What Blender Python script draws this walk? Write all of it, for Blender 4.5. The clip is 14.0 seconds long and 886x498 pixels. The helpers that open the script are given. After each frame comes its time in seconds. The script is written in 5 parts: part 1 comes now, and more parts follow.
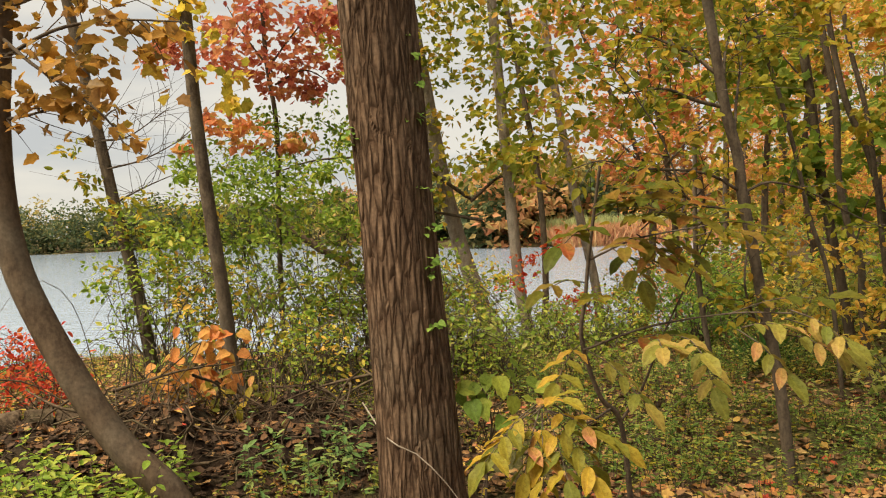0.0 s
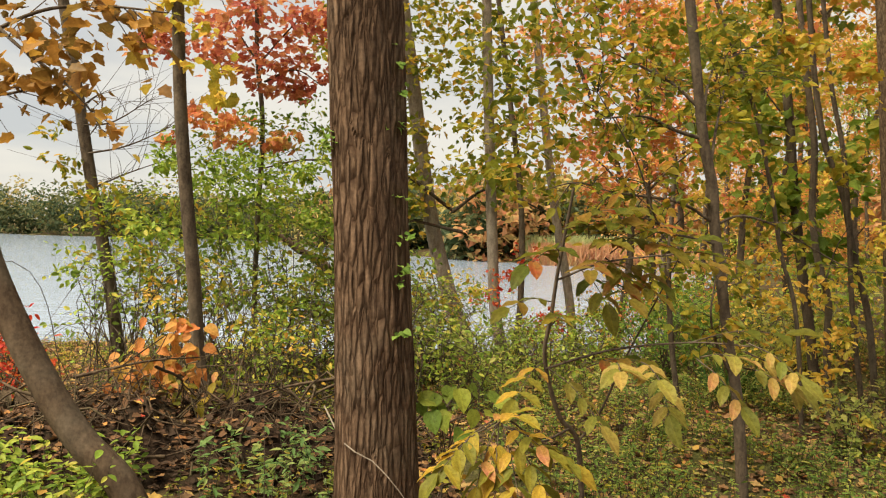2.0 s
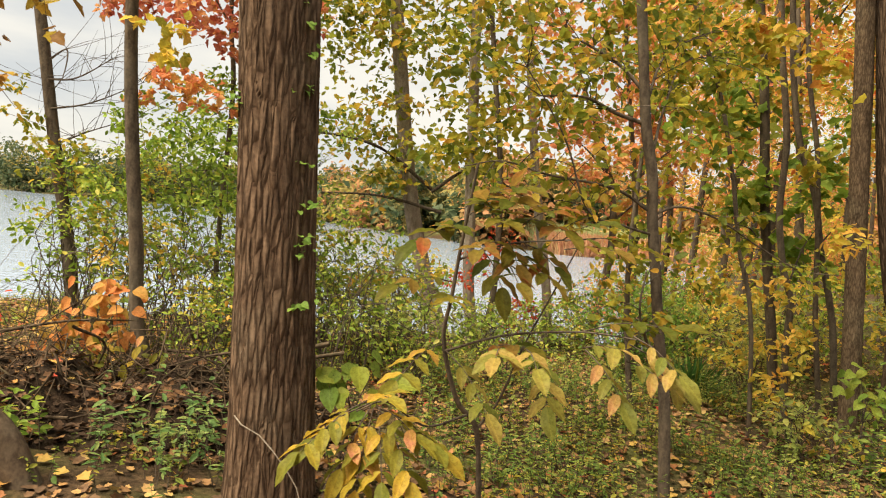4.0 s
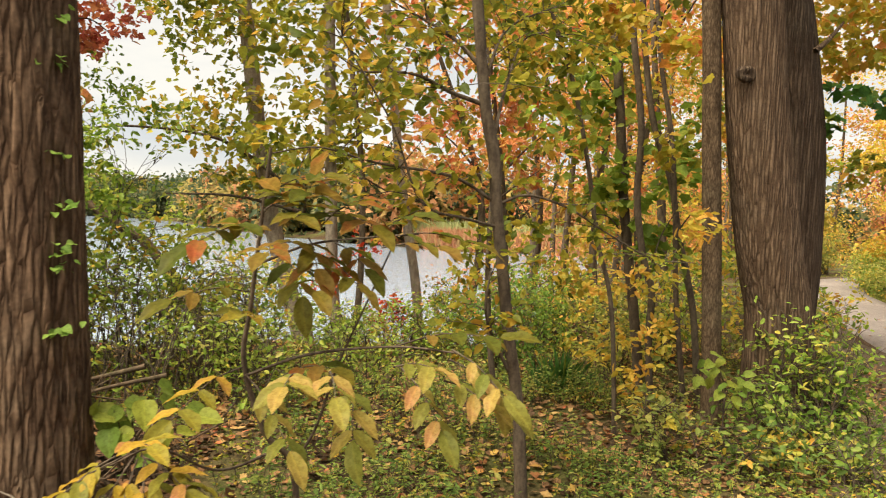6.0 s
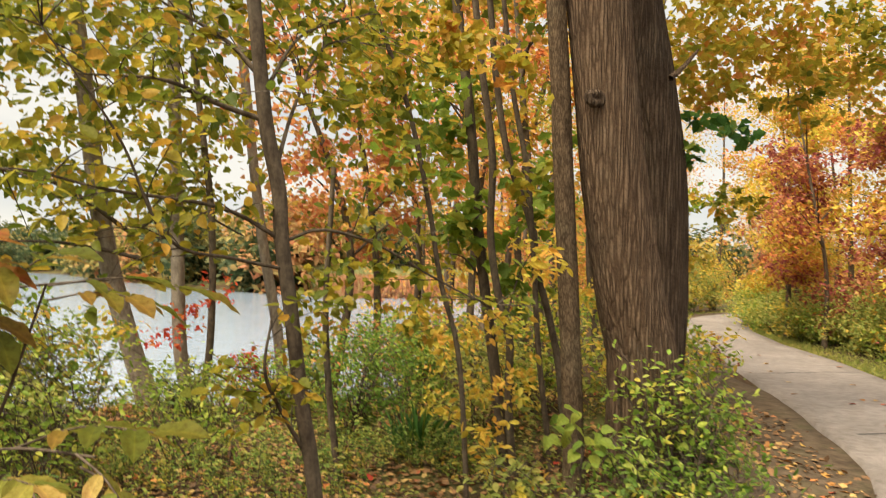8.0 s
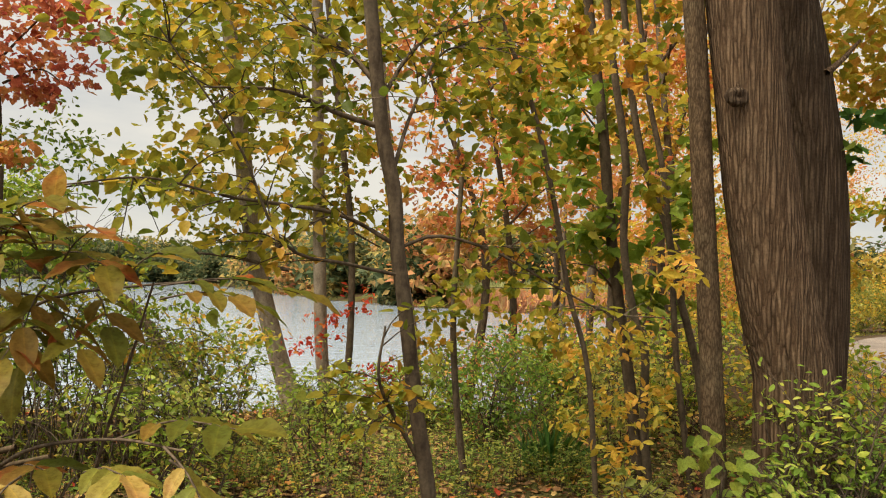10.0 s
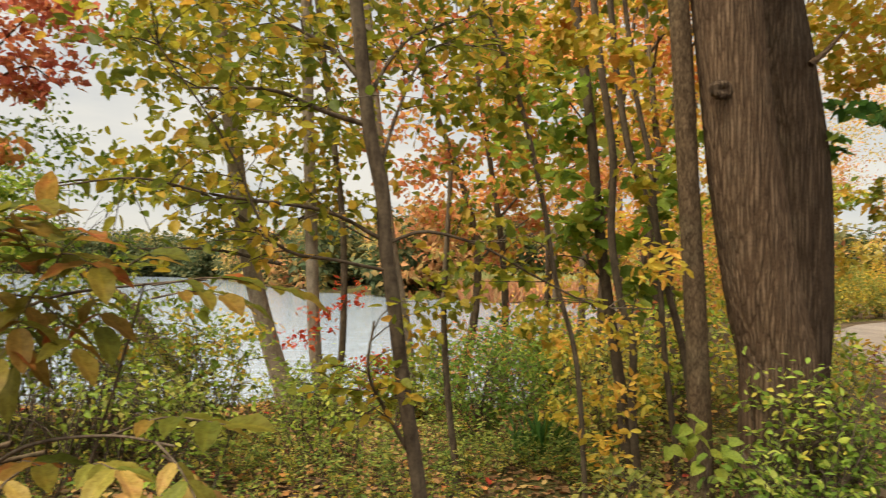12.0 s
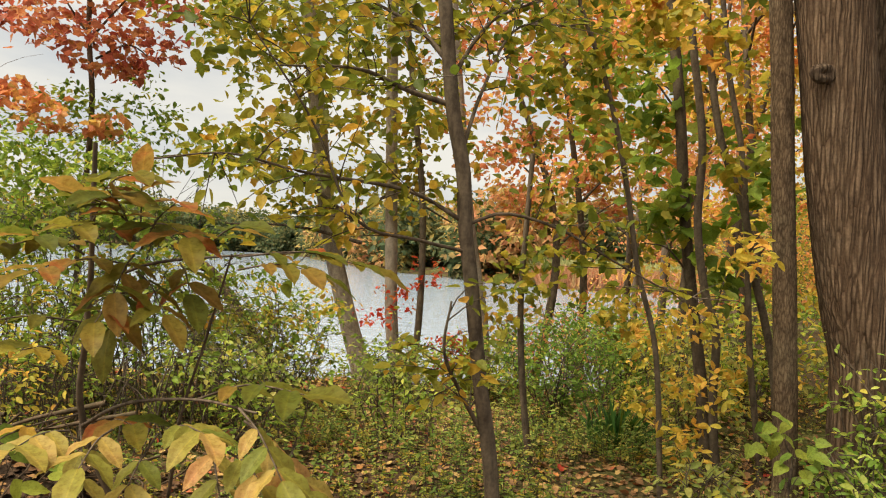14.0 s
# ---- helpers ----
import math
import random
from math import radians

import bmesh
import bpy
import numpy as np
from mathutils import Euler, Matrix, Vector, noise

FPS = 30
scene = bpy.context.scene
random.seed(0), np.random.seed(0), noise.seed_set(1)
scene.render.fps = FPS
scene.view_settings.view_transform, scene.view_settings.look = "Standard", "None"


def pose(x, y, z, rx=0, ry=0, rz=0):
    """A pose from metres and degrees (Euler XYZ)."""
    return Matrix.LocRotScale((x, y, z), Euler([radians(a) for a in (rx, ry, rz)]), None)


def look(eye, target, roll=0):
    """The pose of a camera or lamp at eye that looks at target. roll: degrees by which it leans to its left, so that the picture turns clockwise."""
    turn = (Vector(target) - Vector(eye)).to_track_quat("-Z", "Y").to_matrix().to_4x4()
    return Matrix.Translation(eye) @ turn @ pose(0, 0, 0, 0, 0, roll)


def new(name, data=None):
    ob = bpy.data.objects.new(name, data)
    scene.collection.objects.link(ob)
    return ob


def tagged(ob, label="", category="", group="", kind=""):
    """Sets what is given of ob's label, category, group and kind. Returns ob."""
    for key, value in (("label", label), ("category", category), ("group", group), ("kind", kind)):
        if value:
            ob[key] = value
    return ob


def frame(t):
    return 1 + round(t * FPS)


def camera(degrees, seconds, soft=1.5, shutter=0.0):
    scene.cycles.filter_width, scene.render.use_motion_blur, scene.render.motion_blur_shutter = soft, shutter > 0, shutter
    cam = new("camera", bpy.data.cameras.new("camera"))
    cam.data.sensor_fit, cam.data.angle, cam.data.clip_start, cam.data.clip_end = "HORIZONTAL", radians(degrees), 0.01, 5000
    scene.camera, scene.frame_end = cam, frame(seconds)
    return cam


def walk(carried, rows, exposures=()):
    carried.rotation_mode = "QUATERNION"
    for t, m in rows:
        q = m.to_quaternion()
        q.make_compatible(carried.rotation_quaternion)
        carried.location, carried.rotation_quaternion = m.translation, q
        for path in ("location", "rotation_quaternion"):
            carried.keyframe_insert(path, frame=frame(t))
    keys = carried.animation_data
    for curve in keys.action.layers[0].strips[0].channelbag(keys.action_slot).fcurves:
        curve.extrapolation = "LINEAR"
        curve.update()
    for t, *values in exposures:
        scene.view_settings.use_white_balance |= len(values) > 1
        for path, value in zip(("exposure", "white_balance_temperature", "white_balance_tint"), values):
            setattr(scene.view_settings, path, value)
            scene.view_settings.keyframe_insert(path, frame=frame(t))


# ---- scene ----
cam = camera(61.4, 14.0, soft=1.1, shutter=0.3)
PATH = [
    (0, (0.109, -0.098, 1.339), (0.082, 1.901, 1.273), -2.7),
    (0.5, (0.115, -0.095, 1.334), (0.133, 1.904, 1.259), -2.4),
    (1, (0.108, -0.088, 1.339), (0.182, 1.909, 1.25), -1.8),
    (1.5, (0.157, -0.116, 1.337), (0.221, 1.881, 1.255), -1.0),
    (2, (0.163, -0.115, 1.344), (0.185, 1.885, 1.303), 1.5),
    (2.2, (0.163, -0.124, 1.351), (0.17, 1.875, 1.301), 2.7),
    (4.3, (0.77, 0.08, 1.318), (0.77, 2.078, 1.213), 5.0),
    (4.5, (0.796, 0.104, 1.311), (0.828, 2.1, 1.195), 4.4),
    (5, (0.86, 0.216, 1.318), (0.965, 2.21, 1.199), 3.7),
    (5.5, (0.945, 0.433, 1.345), (1.172, 2.417, 1.239), 3.7),
    (6, (1.058, 0.571, 1.335), (1.352, 2.548, 1.262), 2.9),
    (6.5, (1.357, 0.713, 1.328), (1.689, 2.685, 1.275), 3.5),
    (7, (1.52, 0.854, 1.327), (1.967, 2.803, 1.269), 4.0),
    (7.5, (1.669, 1.037, 1.328), (2.251, 2.95, 1.273), 3.3),
    (8, (1.761, 1.187, 1.334), (2.29, 3.115, 1.392), 1.6),
    (8.5, (1.786, 1.311, 1.344), (2.016, 3.291, 1.51), 1.5),
    (8.7, (1.797, 1.307, 1.33), (1.935, 3.298, 1.459), 1.6),
    (10.8, (1.974, 1.228, 1.3), (2.156, 3.219, 1.371), 3.0),
    (11, (1.987, 1.221, 1.306), (2.204, 3.208, 1.37), 2.8),
    (11.5, (2.009, 1.218, 1.309), (2.29, 3.197, 1.372), 2.0),
    (12, (1.932, 1.196, 1.321), (2.097, 3.188, 1.383), 1.4),
    (12.5, (1.882, 1.154, 1.323), (1.79, 3.151, 1.37), 1.4),
    (13, (1.87, 1.135, 1.322), (1.668, 3.125, 1.357), 1.6),
    (13.5, (1.91, 1.16, 1.315), (1.802, 3.157, 1.331), 2.9),
    (14, (1.926, 1.211, 1.312), (1.885, 3.211, 1.321), 3.4),
]
walk(cam, [(t, look(eye, target, roll)) for t, eye, target, roll in PATH], [(0, 0.9, 7500, 8), (1.0, 0.92, 7500, 8), (2.0, 1.0, 7400, 8), (4.5, 1.22, 7400, 8), (5.5, 1.25, 7300, 8), (6.5, 1.2, 7200, 8.5), (7.5, 1.18, 7500, 8.5), (8.0, 1.18, 7300, 8), (8.5, 0.87, 7100, 8), (11, 0.98, 7600, 8), (12.5, 1.0, 7300, 8), (14, 1.04, 7300, 8)])

# ---- world and sun ----
SUN_ELEVATION, SUN_TURN = 59.0, 240.0
world = bpy.data.worlds.new("overcast_sky")
scene.world = world
world.use_nodes = True
wn, wl = world.node_tree.nodes, world.node_tree.links
sky = wn.new("ShaderNodeTexSky")
sky.sky_type, sky.sun_disc = "NISHITA", False
sky.sun_elevation, sky.sun_rotation = radians(SUN_ELEVATION), radians(SUN_TURN)
coord = wn.new("ShaderNodeTexCoord")
stretch = wn.new("ShaderNodeMapping")
stretch.inputs["Scale"].default_value = (1.5, 1.5, 6.0)
clouds = wn.new("ShaderNodeTexNoise")
clouds.inputs["Scale"].default_value, clouds.inputs["Detail"].default_value = 2.2, 6.0
cloud_ramp = wn.new("ShaderNodeValToRGB")
cloud_ramp.color_ramp.elements[0].position, cloud_ramp.color_ramp.elements[0].color = 0.36, (5.8, 6.3, 7.1, 1)
cloud_ramp.color_ramp.elements[1].position, cloud_ramp.color_ramp.elements[1].color = 0.62, (8.3, 8.35, 8.4, 1)
cover = wn.new("ShaderNodeMix")
cover.data_type = "RGBA"
cover.inputs[0].default_value = 0.88
wl.new(coord.outputs["Generated"], stretch.inputs["Vector"])
wl.new(stretch.outputs["Vector"], clouds.inputs["Vector"])
wl.new(clouds.outputs["Fac"], cloud_ramp.inputs["Fac"])
wl.new(sky.outputs["Color"], cover.inputs[6])
wl.new(cloud_ramp.outputs["Color"], cover.inputs[7])
wl.new(cover.outputs[2], wn["Background"].inputs["Color"])
wn["Background"].inputs["Strength"].default_value = 0.053
sun = new("sun", bpy.data.lights.new("sun", "SUN"))
sun.data.energy, sun.data.angle, sun.data.color = 5.0, radians(40), (1.0, 0.92, 0.78)
sun.matrix_world = look((-14, -8, 27), (0, 0, 0))


# ---- materials ----
def material(name, rough=0.8):
    m = bpy.data.materials.new(name)
    m.use_nodes = True
    nodes, links = m.node_tree.nodes, m.node_tree.links
    shader = nodes["Principled BSDF"]
    shader.inputs["Roughness"].default_value = rough
    return m, nodes, links, shader


def ramp_node(nodes, stops):
    r = nodes.new("ShaderNodeValToRGB").color_ramp
    node = nodes[-1]
    while len(r.elements) < len(stops):
        r.elements.new(0.5)
    for e, (p, c) in zip(r.elements, stops):
        e.position, e.color = p, (*c, 1)
    return node


def noise_node(nodes, links, vector, scale, detail=5.0, rough=0.55):
    n = nodes.new("ShaderNodeTexNoise")
    n.inputs["Scale"].default_value, n.inputs["Detail"].default_value, n.inputs["Roughness"].default_value = scale, detail, rough
    links.new(vector, n.inputs["Vector"])
    return n


def mixed(nodes, links, a, b, fac, blend="MIX"):
    n = nodes.new("ShaderNodeMix")
    n.data_type, n.blend_type = "RGBA", blend
    for value, socket in ((fac, n.inputs[0]), (a, n.inputs[6]), (b, n.inputs[7])):
        if isinstance(value, (int, float)):
            socket.default_value = value
        elif isinstance(value, tuple):
            socket.default_value = (*value, 1)
        else:
            links.new(value, socket)
    return n.outputs[2]


def bumped(nodes, links, shader, height, strength, distance):
    b = nodes.new("ShaderNodeBump")
    b.inputs["Strength"].default_value, b.inputs["Distance"].default_value = strength, distance
    links.new(height, b.inputs["Height"])
    links.new(b.outputs["Normal"], shader.inputs["Normal"])


def bark(name, dark, light, lichen, scale=14.0, stretch_z=0.14, relief=0.02, lichen_amount=0.35, furrow=0.0, long=0.16, deep=0.5):
    m, nodes, links, shader = material(name, 0.92)
    shader.inputs["Specular IOR Level"].default_value = 0.08
    where = nodes.new("ShaderNodeTexCoord").outputs["Object"]
    mp = nodes.new("ShaderNodeMapping")
    mp.inputs["Scale"].default_value = (1, 1, stretch_z)
    links.new(where, mp.inputs["Vector"])
    grain = noise_node(nodes, links, mp.outputs["Vector"], scale, 8, 0.6)
    blotch = noise_node(nodes, links, where, 3.1, 4)
    speck = noise_node(nodes, links, where, 55, 4)
    base = ramp_node(nodes, [(0.34, dark), (0.66, light)])
    links.new(grain.outputs["Fac"], base.inputs["Fac"])
    spots = ramp_node(nodes, [(0.5, (0, 0, 0)), (0.72, (lichen_amount,) * 3)])
    links.new(blotch.outputs["Fac"], spots.inputs["Fac"])
    col = mixed(nodes, links, base.outputs["Color"], lichen, spots.outputs["Color"])
    fine = ramp_node(nodes, [(0.3, (0.72, 0.72, 0.72)), (0.7, (1.1, 1.1, 1.1))])
    links.new(speck.outputs["Fac"], fine.inputs["Fac"])
    col = mixed(nodes, links, col, fine.outputs["Color"], 1.0, "MULTIPLY")
    height = grain.outputs["Fac"]
    if furrow:
        bend = noise_node(nodes, links, where, 9, 3)
        warp = nodes.new("ShaderNodeVectorMath")
        warp.operation, warp.inputs["Scale"].default_value = "SCALE", 0.6 / furrow
        links.new(bend.outputs["Color"], warp.inputs[0])
        moved = nodes.new("ShaderNodeVectorMath")
        links.new(where, moved.inputs[0])
        links.new(warp.outputs[0], moved.inputs[1])
        wide = nodes.new("ShaderNodeMapping")
        wide.inputs["Scale"].default_value = (1, 1, long)
        links.new(moved.outputs[0], wide.inputs["Vector"])
        crack = nodes.new("ShaderNodeTexVoronoi")
        crack.feature, crack.inputs["Scale"].default_value = "DISTANCE_TO_EDGE", furrow
        links.new(wide.outputs["Vector"], crack.inputs["Vector"])
        # cracks are darkened in the colour too, as shade between the plates
        gaps = ramp_node(nodes, [(0.0, (deep, deep * 0.92, deep * 0.88)), (0.09, (0.4 + deep * 0.55, 0.39 + deep * 0.53, 0.38 + deep * 0.52)), (0.24, (1.0, 1.0, 1.0)), (0.6, (1.16, 1.16, 1.16))])
        links.new(crack.outputs["Distance"], gaps.inputs["Fac"])
        col = mixed(nodes, links, col, gaps.outputs["Color"], 1.0, "MULTIPLY")
        height = mixed(nodes, links, gaps.outputs["Color"], grain.outputs["Color"], 0.35)
    links.new(col, shader.inputs["Base Color"])
    bumped(nodes, links, shader, height, 0.9, relief)
    return m


def leaf_material(name, stops, through_light=0.5, rough=0.5, single=False):
    """Colours spread over the single leaves by their island (single: by the object), with a soft blotch on each."""
    m, nodes, links, shader = material(name, rough)
    island = nodes.new("ShaderNodeObjectInfo").outputs["Random"] if single else nodes.new("ShaderNodeNewGeometry").outputs["Random Per Island"]
    colours = ramp_node(nodes, stops)
    links.new(island, colours.inputs["Fac"])
    where = nodes.new("ShaderNodeTexCoord").outputs["Object"]
    drift = noise_node(nodes, links, where, 1.3, 2)
    shift = nodes.new("ShaderNodeMath")
    shift.operation = "MULTIPLY_ADD"
    shift.inputs[1].default_value, shift.inputs[2].default_value = 0.9, -0.45
    links.new(drift.outputs["Fac"], shift.inputs[0])
    add = nodes.new("ShaderNodeMath")
    add.operation, add.use_clamp = "ADD", True
    links.new(island, add.inputs[0])
    links.new(shift.outputs[0], add.inputs[1])
    links.new(add.outputs[0], colours.inputs["Fac"])
    spot = noise_node(nodes, links, where, 6 if single else 60, 5, 0.65)
    tone = ramp_node(nodes, [(0.32, (0.62, 0.52, 0.42)), (0.52, (1.0, 1.0, 1.0)), (0.7, (1.12, 1.08, 1.0))] if single else [(0.3, (0.72, 0.68, 0.6)), (0.62, (1.08, 1.08, 1.08))])
    links.new(spot.outputs["Fac"], tone.inputs["Fac"])
    col = mixed(nodes, links, colours.outputs["Color"], tone.outputs["Color"], 1.0, "MULTIPLY")
    if single:
        split = nodes.new("ShaderNodeSeparateXYZ")
        links.new(where, split.inputs[0])
        off = nodes.new("ShaderNodeMath")
        off.operation = "ABSOLUTE"
        links.new(split.outputs["X"], off.inputs[0])
        slope = nodes.new("ShaderNodeMath")
        slope.operation, slope.inputs[1].default_value = "MULTIPLY_ADD", -0.9
        links.new(off.outputs[0], slope.inputs[0])
        links.new(split.outputs["Y"], slope.inputs[2])
        veins = nodes.new("ShaderNodeMath")
        veins.operation, veins.inputs[1].default_value = "PINGPONG", 0.045
        links.new(slope.outputs[0], veins.inputs[0])
        rib = ramp_node(nodes, [(0.006, (1.22, 1.18, 1.05)), (0.02, (1.0, 1.0, 1.0))])
        links.new(off.outputs[0], rib.inputs["Fac"])
        side_vein = ramp_node(nodes, [(0.0, (1.06, 1.05, 1.02)), (0.012, (1.0, 1.0, 1.0)), (0.045, (0.97, 0.975, 0.975))])
        links.new(veins.outputs[0], side_vein.inputs["Fac"])
        col = mixed(nodes, links, col, rib.outputs["Color"], 1.0, "MULTIPLY")
        col = mixed(nodes, links, col, side_vein.outputs["Color"], 1.0, "MULTIPLY")
        bumped(nodes, links, shader, side_vein.outputs["Color"], 0.25, 0.01)
    links.new(col, shader.inputs["Base Color"])
    shader.inputs["Specular IOR Level"].default_value = 0.12 if single else 0.2
    glow = nodes.new("ShaderNodeBsdfTranslucent")
    links.new(col, glow.inputs["Color"])
    mix = nodes.new("ShaderNodeMixShader")
    mix.inputs[0].default_value = through_light
    links.new(shader.outputs[0], mix.inputs[1])
    links.new(glow.outputs[0], mix.inputs[2])
    links.new(mix.outputs[0], nodes["Material Output"].inputs["Surface"])
    return m


BARK_RIDGED = bark("bark_ridged_brown", (0.085, 0.052, 0.034), (0.215, 0.138, 0.09), (0.22, 0.18, 0.13), 26, 0.16, 0.04, 0.3, 30, 0.15, 0.48)
BARK_FURROWED = bark("bark_furrowed_dark", (0.098, 0.064, 0.043), (0.2, 0.135, 0.09), (0.17, 0.14, 0.105), 34, 0.1, 0.03, 0.25, 38, 0.05, 0.5)
# furrowed bark darkened in colour for the shadow crease between the joined trunks
BARK_SHADED = bark("bark_furrowed_shaded", (0.058, 0.04, 0.029), (0.125, 0.088, 0.062), (0.15, 0.13, 0.1), 34, 0.1, 0.03, 0.25, 38, 0.05, 0.5)
BARK_BANK = bark("bark_light_grey_brown", (0.17, 0.135, 0.105), (0.36, 0.3, 0.24), (0.38, 0.34, 0.28), 18, 0.4, 0.006)
BARK_SMOOTH = bark("bark_smooth_grey", (0.058, 0.043, 0.031), (0.14, 0.107, 0.076), (0.15, 0.13, 0.095), 26, 0.35, 0.004)
BARK_PALE = bark("bark_pale_grey", (0.08, 0.055, 0.035), (0.185, 0.13, 0.083), (0.21, 0.18, 0.12), 24, 0.3, 0.008, 0.35, 70, 0.2)
BARK_WARM = bark("bark_smooth_warm", (0.068, 0.046, 0.031), (0.14, 0.099, 0.066), (0.23, 0.2, 0.15), 26, 0.4, 0.004)
BARK_TWIG = bark("bark_twig", (0.045, 0.032, 0.024), (0.13, 0.1, 0.075), (0.15, 0.14, 0.11), 40, 0.5, 0.002)
DEAD_WOOD = bark("dead_wood_grey", (0.04, 0.027, 0.018), (0.13, 0.092, 0.06), (0.1, 0.1, 0.05), 22, 0.2, 0.008)

OLIVE = leaf_material("leaves_olive_yellow", [(0.0, (0.1, 0.14, 0.02)), (0.4, (0.22, 0.235, 0.032)), (0.75, (0.41, 0.36, 0.045)), (1.0, (0.54, 0.3, 0.05))], 0.55)
GREEN = leaf_material("leaves_green", [(0.0, (0.12, 0.2, 0.03)), (0.5, (0.25, 0.37, 0.055)), (0.85, (0.42, 0.48, 0.085)), (1.0, (0.56, 0.48, 0.09))])
DEEP_GREEN = leaf_material("leaves_deep_green", [(0.0, (0.035, 0.1, 0.025)), (0.7, (0.08, 0.19, 0.04)), (1.0, (0.24, 0.28, 0.05))])
FRESH_DEEP = leaf_material("leaves_rich_green", [(0.0, (0.09, 0.18, 0.03)), (0.7, (0.18, 0.3, 0.05)), (1.0, (0.34, 0.4, 0.07))], 0.55)
BLUE_GREEN = leaf_material("leaves_blue_green", [(0.0, (0.1, 0.2, 0.06)), (0.6, (0.2, 0.33, 0.11)), (1.0, (0.36, 0.42, 0.13))])
FRESH_GREEN = leaf_material("leaves_fresh_green", [(0.0, (0.16, 0.28, 0.05)), (0.6, (0.29, 0.45, 0.08)), (1.0, (0.5, 0.55, 0.13))])
GOLDEN_OLIVE = leaf_material("leaves_golden_olive", [(0.0, (0.26, 0.27, 0.035)), (0.5, (0.46, 0.36, 0.045)), (0.85, (0.58, 0.34, 0.06)), (1.0, (0.6, 0.24, 0.06))])
YELLOW = leaf_material("leaves_yellow", [(0.0, (0.4, 0.38, 0.06)), (0.5, (0.68, 0.52, 0.085)), (1.0, (0.76, 0.42, 0.09))])
GOLD = leaf_material("leaves_gold_orange", [(0.0, (0.36, 0.3, 0.045)), (0.4, (0.62, 0.4, 0.07)), (0.75, (0.68, 0.3, 0.08)), (1.0, (0.62, 0.18, 0.07))])
ORANGE = leaf_material("leaves_orange", [(0.0, (0.66, 0.43, 0.11)), (0.5, (0.7, 0.33, 0.13)), (1.0, (0.64, 0.2, 0.1))])
RED = leaf_material("leaves_red", [(0.0, (0.62, 0.3, 0.11)), (0.5, (0.55, 0.18, 0.1)), (1.0, (0.4, 0.09, 0.07))])
SCARLET = leaf_material("leaves_scarlet", [(0.0, (0.62, 0.1, 0.04)), (0.6, (0.5, 0.03, 0.025)), (1.0, (0.6, 0.2, 0.05))])
MAROON = leaf_material("leaves_maroon", [(0.0, (0.24, 0.06, 0.06)), (0.45, (0.36, 0.1, 0.085)), (0.75, (0.48, 0.19, 0.09)), (1.0, (0.62, 0.38, 0.12))])
RUSSET = leaf_material("leaves_russet", [(0.0, (0.2, 0.13, 0.035)), (0.4, (0.34, 0.17, 0.045)), (0.8, (0.46, 0.24, 0.05)), (1.0, (0.5, 0.36, 0.06))])
BROWN = leaf_material("leaves_fallen_brown", [(0.0, (0.1, 0.06, 0.036)), (0.35, (0.22, 0.12, 0.06)), (0.7, (0.34, 0.185, 0.08)), (0.9, (0.45, 0.31, 0.12)), (1.0, (0.36, 0.1, 0.05))], 0.1, 0.7)
LITTER = leaf_material("leaves_fallen_bright", [(0.0, (0.24, 0.1, 0.045)), (0.4, (0.42, 0.2, 0.06)), (0.7, (0.5, 0.34, 0.09)), (1.0, (0.42, 0.06, 0.035))], 0.15, 0.7)
HERB = leaf_material("leaves_low_weeds", [(0.0, (0.08, 0.125, 0.022)), (0.45, (0.18, 0.235, 0.038)), (0.8, (0.34, 0.32, 0.06)), (1.0, (0.46, 0.3, 0.06))], 0.4, 0.6)
WEED = leaf_material("leaves_dull_green_weeds", [(0.0, (0.085, 0.15, 0.032)), (0.5, (0.165, 0.255, 0.055)), (0.85, (0.3, 0.34, 0.075)), (1.0, (0.46, 0.37, 0.08))], 0.45, 0.6)
ROTTEN = leaf_material("leaves_rotten_brown", [(0.0, (0.035, 0.022, 0.014)), (0.5, (0.08, 0.043, 0.024)), (0.85, (0.15, 0.075, 0.035)), (1.0, (0.26, 0.14, 0.06))], 0.05, 0.8)
FAR_GREEN = leaf_material("leaves_far_green", [(0.0, (0.05, 0.085, 0.04)), (0.6, (0.1, 0.13, 0.06)), (1.0, (0.22, 0.2, 0.08))])
FAR_GOLD = leaf_material("leaves_far_gold", [(0.0, (0.2, 0.2, 0.07)), (0.6, (0.4, 0.32, 0.1)), (1.0, (0.5, 0.34, 0.12))])
FAR_RUST = leaf_material("leaves_far_rust", [(0.0, (0.4, 0.3, 0.11)), (0.6, (0.5, 0.27, 0.12)), (1.0, (0.5, 0.2, 0.1))])
HEDGE = leaf_material("leaves_pale_weeds", [(0.0, (0.2, 0.26, 0.06)), (0.5, (0.34, 0.39, 0.1)), (1.0, (0.52, 0.46, 0.14))], 0.55)
LEAFLET = leaf_material("leaflets_yellow_olive", [(0.0, (0.15, 0.16, 0.03)), (0.35, (0.27, 0.23, 0.035)), (0.7, (0.46, 0.3, 0.045)), (0.88, (0.46, 0.25, 0.08)), (1.0, (0.48, 0.2, 0.11))], 0.45, 0.5, True)
LEAFLET_TAN = leaf_material("leaflets_tan_olive", [(0.0, (0.15, 0.17, 0.034)), (0.4, (0.24, 0.22, 0.046)), (0.75, (0.38, 0.27, 0.08)), (1.0, (0.5, 0.24, 0.12))], 0.45, 0.5, True)
LEAFLET_OLIVE = leaf_material("leaflets_olive_green", [(0.0, (0.085, 0.11, 0.018)), (0.5, (0.17, 0.15, 0.024)), (0.85, (0.26, 0.155, 0.04)), (1.0, (0.36, 0.1, 0.04))], 0.55, 0.5, True)
